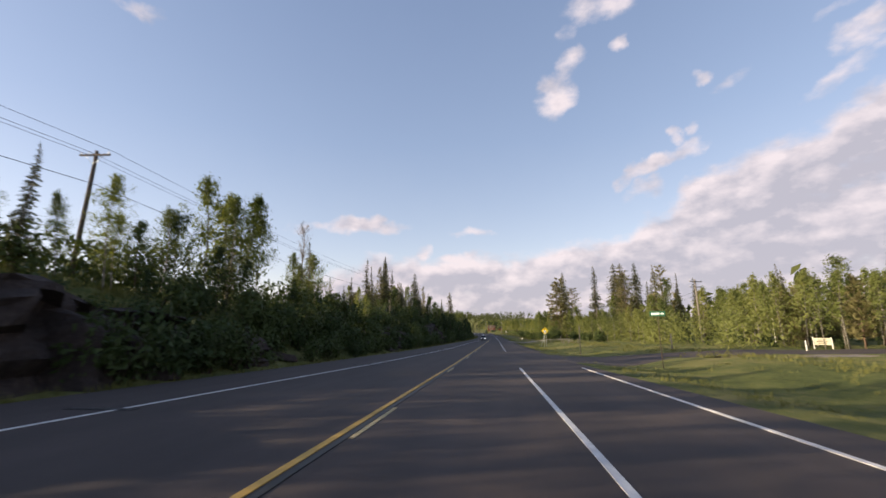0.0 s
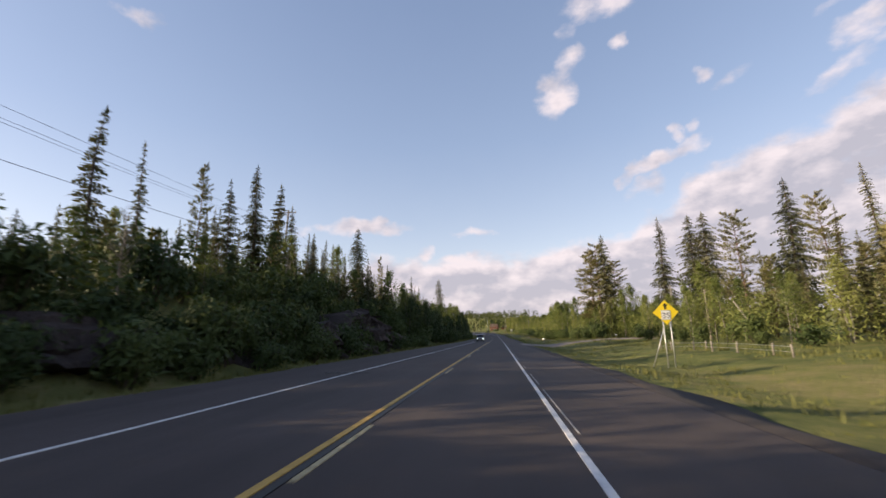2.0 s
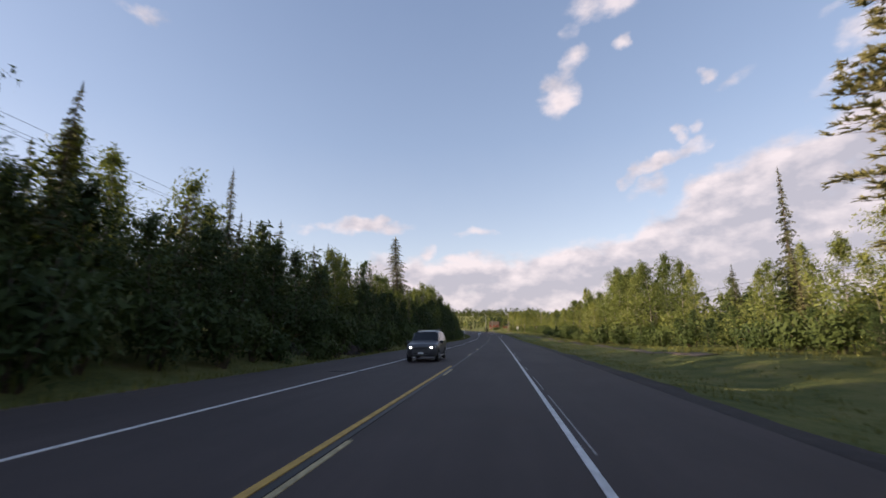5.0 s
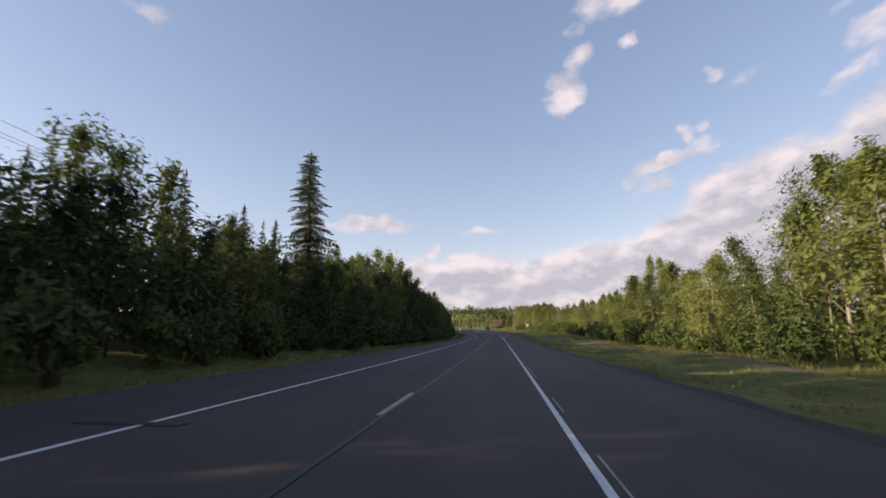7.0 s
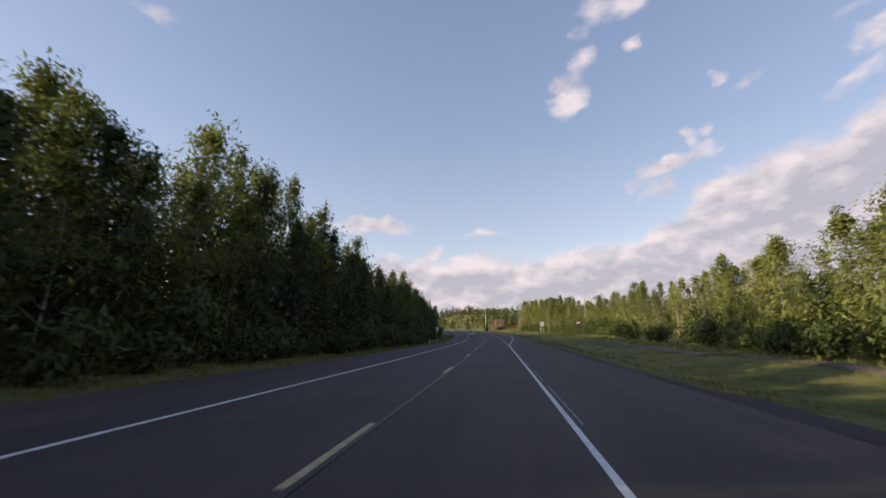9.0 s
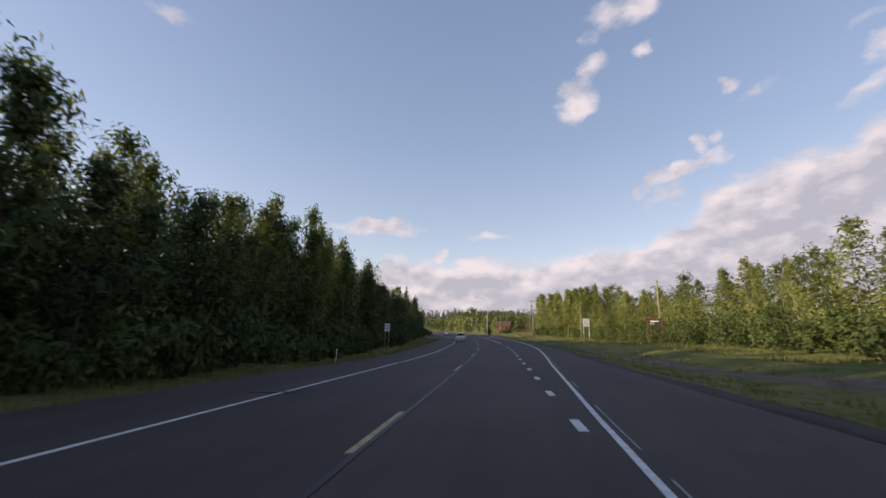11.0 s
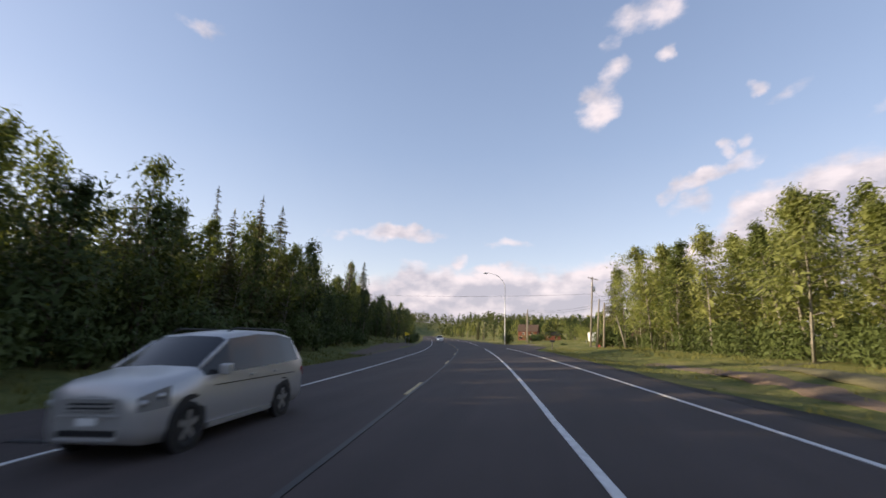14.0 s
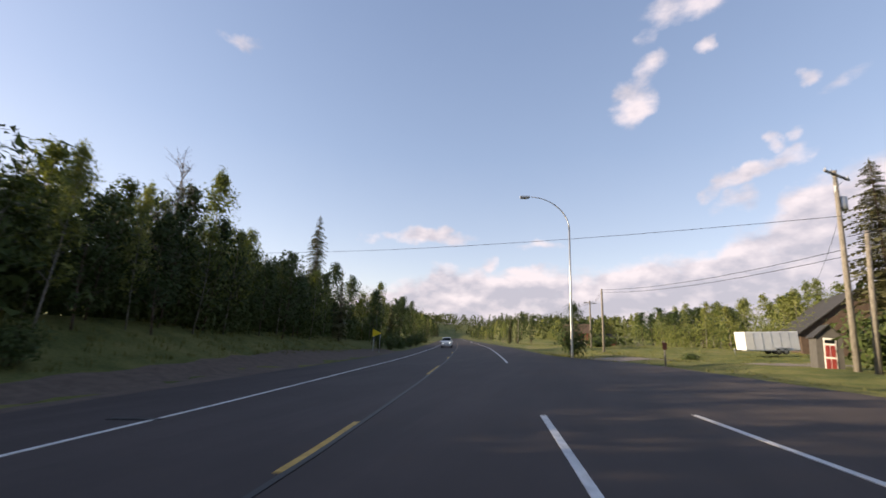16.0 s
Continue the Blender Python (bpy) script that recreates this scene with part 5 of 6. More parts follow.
def street_name_sign(s, lat):
    top = empty("street_name_sign", stand(s, lat, -25), "green street name blade on a thin steel post", "road sign")
    tube("post", [(0, 0.03, -0.4), (0, 0.03, 3.3)], [0.026, 0.022], M["dark_pole"], top, 6)
    slab("blade", top, M["sign_green"], -0.40, 0.40, -0.004, 0.004, 3.06, 3.34)
    slab("legend_bar", top, M["sign_white"], -0.33, 0.12, -0.010, -0.005, 3.14, 3.26)
    slab("legend_bar", top, M["sign_white"], 0.18, 0.33, -0.010, -0.005, 3.16, 3.25)


def board_sign(s, lat):
    top = empty("park_sign", stand(s, lat, -30) @ Matrix.Scale(0.62, 4), "cream painted board sign hung between two white posts", "sign")
    slab("board", top, M["sign_cream"], -1.0, 1.0, -0.03, 0.03, 0.75, 1.85, 0.01)
    for z, w in ((1.55, 0.6), (1.28, 0.75), (1.02, 0.5)):
        slab("legend_bar", top, M["timber"], -w, w, -0.04, -0.031, z - 0.06, z + 0.06)
    for x in (-1.12, 1.12):
        slab("post", top, M["white_trim"], x - 0.07, x + 0.07, -0.07, 0.07, -0.4, 2.0, 0.01)
        slab("post_cap", top, M["white_trim"], x - 0.09, x + 0.09, -0.09, 0.09, 2.0, 2.05, 0.01)


def business_sign(s, lat):
    top = empty("business_sign", stand(s, lat, -20) @ Matrix.Scale(1.2, 4), "dark sign board in a rust-red frame beside the road", "sign")
    slab("board", top, M["sign_dark"], -0.58, 0.58, -0.03, 0.03, 1.35, 2.65, 0.01, "dark blue-grey board")
    for x in (-0.68, 0.68):
        slab("post", top, M["rust"], x - 0.09, x + 0.09, -0.09, 0.09, -0.4, 2.85, 0.015)
    slab("rail", top, M["rust"], -0.78, 0.78, -0.08, 0.08, 2.66, 2.82, 0.015)
    slab("rail", top, M["rust"], -0.59, 0.59, -0.06, 0.06, 1.22, 1.34, 0.015)
    slab("picture_bar", top, M["sign_white"], -0.4, 0.4, -0.04, -0.031, 2.44, 2.53)
    for z, w in ((2.27, 0.22), (2.10, 0.13)):
        slab("legend_bar", top, M["sign_white"], -0.48, -0.48 + 2 * w, -0.04, -0.031, z - 0.05, z + 0.05)
    for k in range(7):
        r = random.Random(k)
        bm = bmesh.new()
        bmesh.ops.create_icosphere(bm, subdivisions=2, radius=1.0)
        for v in bm.verts:
            v.co *= 0.8 + 0.45 * noise.noise(v.co * 1.6 + Vector((k * 3.1, 0, 0)))
            v.co.z *= 0.65
        size = r.uniform(0.28, 0.52)
        p = stand(s + r.uniform(-0.7, 0.7), lat - 1.4 + k * 0.42, 0, -0.08)
        ob = new("boulder")
        me = bpy.data.meshes.new("boulder")
        bm.to_mesh(me), bm.free()
        me.materials.append(M["rock"] if k % 2 else M["gravel"])
        bpy.data.objects.remove(ob)
        ob = new("boulder", me)
        ob.matrix_world = p @ Matrix.Diagonal((size, size, size, 1))
        tagged(ob, "rough grey boulder at the foot of a sign", "rock", "boulders round the sign")


def utility_pole(s, lat, h, arms=1, lean=(0, 0), dark=False, transformer=False, turn=0, arm=1.2):
    top = empty("utility_pole", stand(s, lat, turn) @ pose(0, 0, 0, lean[0], lean[1], 0), ("dark" if dark else "weathered") + " wooden utility pole with crossarm and insulators" if arms else "plain weathered wooden pole beside the road", "utility pole", "utility poles along the road")
    wood = M["dark_pole"] if dark else M["wood_pole"]
    tube("pole", [(0, 0, -0.6), (0, 0, h * 0.5), (0, 0, h)], [0.17, 0.145, 0.11], wood, top, 10)
    for k in range(arms):
        z = h - 0.35 - 0.9 * k
        slab("crossarm", top, wood, -arm, arm, -0.16, -0.05, z - 0.06, z + 0.06, 0.01)
        for x in (-arm * 0.92, -arm * 0.45, arm * 0.92):
            tube("insulator", [(x, -0.1, z + 0.06), (x, -0.1, z + 0.12), (x, -0.1, z + 0.2), (x, -0.1, z + 0.26)], [0.02, 0.045, 0.036, 0.025], M["steel"], top, 8, "grey ceramic insulator")
        for sx in (-1, 1):
            tube("brace", [(0, -0.12, z - 0.7), (sx * arm * 0.6, -0.12, z - 0.05)], [0.018, 0.018], M["steel"], top, 5)
    if transformer:
        tube("transformer", [(0.35, -0.05, h - 2.6), (0.35, -0.05, h - 2.55), (0.35, -0.05, h - 1.75), (0.35, -0.05, h - 1.7)], [0.2, 0.24, 0.24, 0.18], M["steel"], top, 14, "grey transformer can")
        tube("cutout", [(-0.35, -0.1, h - 1.6), (-0.3, -0.1, h - 1.1)], [0.04, 0.04], M["sign_white"], top, 6)
    return top


def wire(points, sag, r=0.014, label="thin black overhead cable between poles"):
    """A cable hung through points (s, lat, height over road) with sag in each span."""
    ps = [on_road(s, lat, up) for s, lat, up in points]
    line = []
    for a, b in zip(ps, ps[1:]):
        for k in range(12):
            q = k / 12
            line.append(a.lerp(b, q) - Vector((0, 0, sag * 4 * q * (1 - q))))
    line.append(ps[-1])
    v, f = tube_data(line, [r] * len(line), 4)
    ob = mesh_object("overhead_cable", v, f, M["cable"])
    tagged(ob, label, "cable", "overhead cables")


def street_lamp(x, y):
    s, lat = spot(x, y)
    top = empty("street_lamp", stand(s, lat, 0) @ Matrix.Scale(1.05, 4), "tall galvanised street lamp with a curved arm", "street lamp")
    tube("pole", [(0, 0, -0.3), (0, 0, 0.4), (0, 0, 5), (0, 0, 10.6)], [0.11, 0.10, 0.085, 0.068], M["steel"], top, 12)
    arm = [(-3.4 * (1 - math.cos(a)), 0, 10.6 + 2.9 * math.sin(a)) for a in np.linspace(0, math.pi / 2 * 0.96, 10)]
    tube("arm", arm, [0.066 - 0.0035 * k for k in range(10)], M["steel"], top, 10)
    bm = box(bmesh.new(), -4.15, -3.3, -0.16, 0.16, 13.36, 13.56, 0.05)
    head = part("lamp_head", bm, M["steel"], top)
    slab("lens", head, M["lens"], -4.05, -3.5, -0.12, 0.12, 13.33, 13.365)


def small_post(name, s, lat, h, material, label, plate=None, r=0.04):
    top = empty(name, stand(s, lat), label, "post", "roadside posts")
    tube("post", [(0, 0, -0.3), (0, 0, h)], [r, r * 0.9], material, top, 8)
    if plate:
        w, z0, z1, mat = plate
        slab("plate", top, mat, -w / 2, w / 2, -r - 0.012, -r - 0.002, z0, z1)


def mailbox(s, lat, material, label, turn=90, size=1.0):
    top = empty("mailbox", stand(s, lat, turn) @ Matrix.Scale(size, 4), label, "mailbox")
    slab("post", top, M["wood_pole"], -0.05, 0.05, -0.05, 0.05, -0.3, 1.02, 0.005)
    bm = bmesh.new()
    v, f = tube_data([(0, -0.28, 1.14), (0, 0.26, 1.14)], [0.12, 0.12], 12)
    vs = [bm.verts.new(p) for p in v]
    for q in f:
        bm.faces.new([vs[i] for i in q])
    part("box", bm, material, top)
    slab("base", top, material, -0.12, 0.12, -0.28, 0.26, 1.02, 1.14, 0.005)
    slab("flag", top, M["door_red"], 0.125, 0.135, -0.1, -0.06, 1.12, 1.32)


def wood_fence(s0, s1, lat, n):
    top = empty("wooden_fence", stand(s0, lat), "row of short weathered wooden fence posts", "fence")
    inv = top.matrix_world.inverted()
    for k in range(n):
        p = stand(s0 + (s1 - s0) * k / (n - 1), lat + 0.5 * math.sin(k * 1.7))
        v, f = tube_data([(0, 0, -0.3), (0.01, 0, 0.4), (0.02 * (k % 3), 0.01, 0.75)], [0.06, 0.055, 0.05], 7)
        ob = mesh_object("post", v, f, M["wood_pole"], top, smooth_faces=True)
        ob.matrix_basis = inv @ p
    for z in (0.35, 0.62):
        pts = [inv @ (stand(s0 + (s1 - s0) * k / (n - 1), lat + 0.5 * math.sin(k * 1.7)) @ Vector((0, -0.08, z))) for k in range(n)]
        tube("wire", pts, [0.008] * n, M["steel"], top, 4)


def pennant(x, y):
    s, lat = spot(x, y)
    top = empty("pennant_sign", stand(s, lat, 0), "yellow pennant sign pointing at the road on two posts", "road sign")
    bm = bmesh.new()
    a = [bm.verts.new(v) for v in ((-0.6, -0.004, 2.0), (0.62, -0.004, 2.5), (-0.6, -0.004, 3.0))]
    b = [bm.verts.new((v.co.x, 0.004, v.co.z)) for v in a]
    bm.faces.new(a), bm.faces.new(b[::-1])
    for i in range(3):
        bm.faces.new((a[i], b[i], b[(i + 1) % 3], a[(i + 1) % 3]))
    part("sign_plate", bm, M["sign_yellow"], top)
    post_pair(top, 0.8, 2.55, M["steel"])


diamond_sign(76.3, 8.9, 0)
panel_sign("lane_sign", 326.5, 12.3, 0, 0.85, 2.35, 3.35, ["RIGHT LANE", "MUST", "TURN RIGHT"], "white lane control sign with black words on two posts", 0.7, True)
panel_sign("roadside_sign", 320, -12.6, 0, 0.62, 2.5, 3.4, ["a", "b"], "narrow white sign on two thin steel posts", 0.42, False)
street_name_sign(25.4, 9.5)
board_sign(46.5, 33)
business_sign(*spot(17.2, 329.3))
utility_pole(71, 33, 10.2, 2, turn=20)
utility_pole(110, 27, 6.4, 0)
utility_pole(132, 31.7, 9.6, 0)
utility_pole(23.2, -28.0, 10.2, 1, (0, 3), True)
utility_pole(104, -29, 13.0, 1, (0, 3), False)
utility_pole(178, -29, 13.0, 1, (0, 2), True)
BEND = spot(20.08, 335.7)
for s, lat, h in ((252, 24, 7.5), (287, 26, 8), (*BEND, 9.0), (*spot(13.3, 361.9), 6.6)):
    utility_pole(s, lat, h, 0)
POLE = spot(5.1, 416.6)
HUNG = (POLE[0], POLE[1] + 0.7)
utility_pole(*POLE, 12.3, 1, (0, 5), transformer=True, turn=25)
utility_pole(*spot(6.2, 416.9), 8.4, 0, (0, 5))
utility_pole(403.0, 18.8, 6.6, 0, (0, 3))
utility_pole(443, 15.8, 8.2, 0)
utility_pole(462, 20, 8.2, 1, turn=10)
utility_pole(520, 16, 8.5, 1, turn=10)
for off in (-1.1, -0.5, 1.1):
    wire([(-60, -27 + off, 11.8), (23.2, -27.2 + off, 14.5), (104, -29 + off, 16.6), (178, -29 + off, 14.6), (260, -29 + off, 14)], 1.0)
wire([(-60, -27, 9.8), (23.2, -27.3, 12.2), (104, -29, 14.0), (178, -29, 12.6)], 1.2, 0.022)
for up in (0.0, -0.7):
    wire([(71, 33, 8.6 + up), (110, 27, 6.3 + up), (178, 26, 6.6 + up), (252, 24.2, 6.4 + up), (287, 26, 6.6 + up), (*BEND, 6.9 + up), (*spot(13.3, 361.9), 6.0 + up), (*HUNG, 8.0 + up)], 0.5, 0.02)
    wire([(*HUNG, 6.6 + up * 0.6), (443, 15.8, 7.8 + up * 0.5), (462, 20, 7.8 + up * 0.5), (520, 16, 8.0 + up)], 0.6, 0.018)
wire([(*HUNG, 8.6), (430, -24, 11.0)], 0.5, 0.016)
wire([(*HUNG, 9.2), (440, 40, 7.5)], 0.5, 0.014)
street_lamp(-9.9, 424)
pennant(-33.5, 436)
small_post("marker_post", 56.5, 34.8, 3.4, M["white_trim"], "tall thin white post with a small crosspiece", (0.42, 2.8, 2.9, M["white_trim"]), 0.045)
small_post("marker_post", 44, 8.6, 3.0, M["wood_pole"], "thin weathered post beside the junction")
small_post("marker_post", 42.7, 17.0, 1.6, M["wood_pole"], "short wooden post beside the gravel road", None, 0.07)
small_post("marker_post", 37, 25, 0.9, M["white_trim"], "low white post near a board sign", None, 0.05)
small_post("delineator_post", 302, -12.0, 1.1, M["white_trim"], "slim white delineator post in the grass", None, 0.03)
small_post("marker_post", 413.5, 10.2, 1.5, M["wood_pole"], "wooden post with a small red plate", (0.26, 1.0, 1.4, M["rust"]), 0.05)
mailbox(132, 8.3, M["sign_white"], "white rural mailbox on a wooden post", 20)
mailbox(122, 18.6, M["sign_white"], "small white mailbox beside the driveway", 10, 0.62)
mailbox(392.4, 9.0, M["black_plastic"], "dark mailbox on a post beside the verge")
wood_fence(76, 92, 14.5, 8)


# leaning dead birch at the wood's edge
def leaning_snag(s, lat, tip_lat, h, label):
    a, b = stand(s, lat).translation, on_road(s - 0.3, tip_lat)
    top = empty("dead_birch_tree", stand(s, lat), label, "tree", "dead trees")
    tube("trunk", [(0, 0, -0.3), ((tip_lat - lat) * 0.5, 0.1, h * 0.52), (tip_lat - lat, 0, h)], [0.11, 0.09, 0.05], M["aspen_bark"], top, 8)
    tube("branch", [((tip_lat - lat) * 0.7, 0.0, h * 0.7), ((tip_lat - lat) * 0.7 - 0.5, 0.1, h * 0.95)], [0.035, 0.012], M["aspen_bark"], top, 5)


leaning_snag(390.5, 17.0, 16.0, 3.8, "leaning white birch trunk with a broken top")
leaning_snag(96, 25, 22.8, 4.0, "leaning bare white trunk among green trees")


# ============ the yard with trailer, barn and houses ============
def gable(bm, x0, x1, y0, y1, z0, z1, over=0.4, thick=0.15):
    """A roof with its ridge along x over the given walls."""
    ym = (y0 + y1) / 2
    pts = [(y0 - over, z0 - over * (z1 - z0) / (ym - y0)), (ym, z1), (y1 + over, z0 - over * (z1 - z0) / (ym - y0))]
    up = [(y, z + thick) for y, z in pts]
    vs = [[bm.verts.new((x, y, z)) for y, z in pts + up] for x in (x0 - over, x1 + over)]
    a, b = vs
    for i, j in ((0, 1), (1, 2)):
        bm.faces.new((a[i], a[j], b[j], b[i]))
        bm.faces.new((a[i + 3], b[i + 3], b[j + 3], a[j + 3]))
    bm.faces.new((a[0], b[0], b[3], a[3]))
    bm.faces.new((a[2], a[5], b[5], b[2]))
    for q in (a, b):
        bm.faces.new((q[0], q[3], q[4], q[1]))
        bm.faces.new((q[1], q[4], q[5], q[2]))
    return bm


def house(name, m, wx, wy, h, ridge, wall, roof, label, windows, door=None):
    """Walls, gable roof, windows (x, z, half width, half height) on the -y side."""
    top = empty(name, m, label, "house")
    bm = box(bmesh.new(), -wx / 2, wx / 2, -wy / 2, wy / 2, -0.6, h)
    for x in (-wx / 2, wx / 2):
        tri = [bm.verts.new(v) for v in ((x, -wy / 2, h), (x, wy / 2, h), (x, 0, ridge))]
        bm.faces.new(tri)
    part("wall", bm, wall, top)
    part("roof", gable(bmesh.new(), -wx / 2, wx / 2, -wy / 2, wy / 2, h, ridge), roof, top)
    for x, z, a, b in windows:
        w = slab("window", top, M["white_trim"], x - a - 0.07, x + a + 0.07, -wy / 2 - 0.05, -wy / 2 - 0.01, z - b - 0.07, z + b + 0.07)
        slab("pane", w, M["window"], x - a, x + a, -wy / 2 - 0.065, -wy / 2 - 0.052, z - b, z + b)
    if door:
        x, a, b = door
        d = slab("door", top, M["white_trim"], x - a - 0.1, x + a + 0.1, -wy / 2 - 0.06, -wy / 2 - 0.01, 0, b + 0.12)
        slab("pane", d, M["window"], x - a, x + a, -wy / 2 - 0.075, -wy / 2 - 0.062, 0.1, b)
    return top


def at_xy(x, y, turn, sink=0.1):
    s, lat = spot(x, y)
    return pose(x, y, ground_z(s, lat) - sink, 0, 0, turn)


barn = house("barn", at_xy(27.4, 459.0, 258), 15, 13, 2.9, 8.6, M["timber"], M["roof_dark"], "dark-roofed timber building with deep eaves", [(-4.6, 1.5, 0.5, 0.5), (-2.6, 1.5, 0.5, 0.5)], (0.5, 0.6, 2.0))
for k in range(4):
    slab("porch_post", barn, M["timber"], -6.8 + 2.0 * k, -6.62 + 2.0 * k, -7.6, -7.42, -0.5, 2.3)
slab("porch_roof", barn, M["roof_dark"], -7.6, 0.6, -8.0, -6.3, 2.25, 2.42)

shed = empty("garden_shed", at_xy(8.0, 425.2, -14) @ pose(0, 0, 0, 0, 3, 0) @ Matrix.Diagonal((0.85, 0.85, 1.12, 1)), "small grey shed with a red and white double door", "shed")
bm = box(bmesh.new(), -0.85, 0.85, -1.2, 1.2, -0.4, 2.2)
for y in (-1.2, 1.2):
    bm.faces.new([bm.verts.new(v) for v in ((-0.85, y, 2.2), (0.85, y, 2.2), (0, y, 2.9))])
part("wall", bm, M["shed"], shed)
bm = gable(bmesh.new(), -1.2, 1.2, -0.85, 0.85, 2.2, 2.9, 0.2, 0.07)
bmesh.ops.rotate(bm, verts=bm.verts, matrix=Matrix.Rotation(radians(90), 3, "Z"))
part("roof", bm, M["roof_dark"], shed)
slab("door_frame", shed, M["white_trim"], -0.40, 0.40, -1.26, -1.202, -0.02, 2.08)
for x0, x1 in ((-0.32, -0.03), (0.03, 0.32)):
    for z0, z1 in ((0.12, 0.78), (0.9, 1.62)):
        slab("door_panel", shed, M["door_red"], x0, x1, -1.285, -1.262, z0, z1, 0, "dark red door panel")
slab("transom", shed, M["window"], -0.32, 0.32, -1.285, -1.262, 1.74, 1.96)

red = house("red_house", at_xy(-5.4, 548, -8), 9, 8, 4.9, 8.0, M["red_wall"], M["timber"], "red-brown two-storey house beside a field", [(-3.4, 1.6, 0.6, 0.6), (0, 1.6, 0.6, 0.6), (3.4, 1.6, 0.6, 0.6), (-2, 3.6, 0.5, 0.5), (2, 3.6, 0.5, 0.5)], (1.7, 0.5, 2.0))
red2 = house("red_outbuilding", at_xy(8.5, 592, -10), 9, 6, 3.0, 5.0, M["red_wall"], M["roof_dark"], "low red outbuilding with a dark roof", [(-2, 1.5, 0.5, 0.5), (2, 1.5, 0.5, 0.5)])


def wheel(parent, x, y, r, w, name="wheel"):
    """Tyre and rim turned round an axle along y."""
    prof = [(r * 0.62, -w / 2), (r * 0.9, -w / 2), (r, -w * 0.3), (r, w * 0.3), (r * 0.9, w / 2), (r * 0.62, w / 2)]
    verts, faces, n = [], [], 22
    for k in range(n):
        a = 2 * math.pi * k / n
        for q, yy in prof:
            verts.append((x + q * math.cos(a), y + yy, r + q * math.sin(a)))
    m = len(prof)
    for k in range(n):
        for j in range(m):
            faces.append((k * m + j, ((k + 1) % n) * m + j, ((k + 1) % n) * m + (j + 1) % m, k * m + (j + 1) % m))
    tyre = mesh_object(name, verts, faces, M["rubber"], parent, smooth_faces=True)
    side = -1 if y < 0 else 1
    bm = bmesh.new()
    for k in range(5):
        a = 2 * math.pi * k / 5
        made = bmesh.ops.create_cube(bm, size=1)["verts"]
        for v in made:
            p = Vector((v.co.x * r * 0.24, v.co.y * 0.05, v.co.z * r * 0.58 + r * 0.3))
            v.co = Vector((x + p.x * math.cos(a) + p.z * math.sin(a), y + side * w * 0.38 + p.y, r - p.x * math.sin(a) + p.z * math.cos(a)))
    part("rim", bm, M["chrome"], tyre, "bright five-spoke rim")
    v, f = tube_data([(x, y - w * 0.3, r), (x, y + w * 0.3, r)], [r * 0.6, r * 0.6], 20)
    mesh_object("hub_disc", v, f, M["black_plastic"], tyre)
    return tyre


def cargo_trailer():
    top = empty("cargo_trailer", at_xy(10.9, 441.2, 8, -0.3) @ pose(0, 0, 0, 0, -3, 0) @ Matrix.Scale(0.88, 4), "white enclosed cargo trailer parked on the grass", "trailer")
    body = part("body", box(bmesh.new(), -3.0, 3.0, -1.1, 1.1, 0.55, 2.75, 0.06), M["trailer"], top)
    for x in (-2.0, -1.0, 0.0, 1.0, 2.0):
        slab("seam", body, M["steel"], x - 0.02, x + 0.02, -1.112, -1.101, 0.6, 2.65)
    slab("skirt", top, M["steel"], -3.02, 3.02, -1.12, 1.12, 0.45, 0.56)
    for x in (0.55, 1.35):
        wheel(top, x, -1.0, 0.36, 0.22)
        wheel(top, x, 1.0, 0.36, 0.22)
    slab("fender", top, M["steel"], 0.1, 1.8, -1.2, -1.1, 0.74, 0.84, 0.02)
    tube("tongue", [(-3.0, 0, 0.5), (-4.1, 0, 0.5)], [0.05, 0.05], M["black_plastic"], top, 6)
    tube("jack", [(-3.8, 0, -0.05), (-3.8, 0, 0.8)], [0.04, 0.04], M["steel"], top, 6)
    slab("rear_door", top, M["white_trim"], -2.96, -1.9, -1.108, -1.102, 0.62, 2.6)


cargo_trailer()


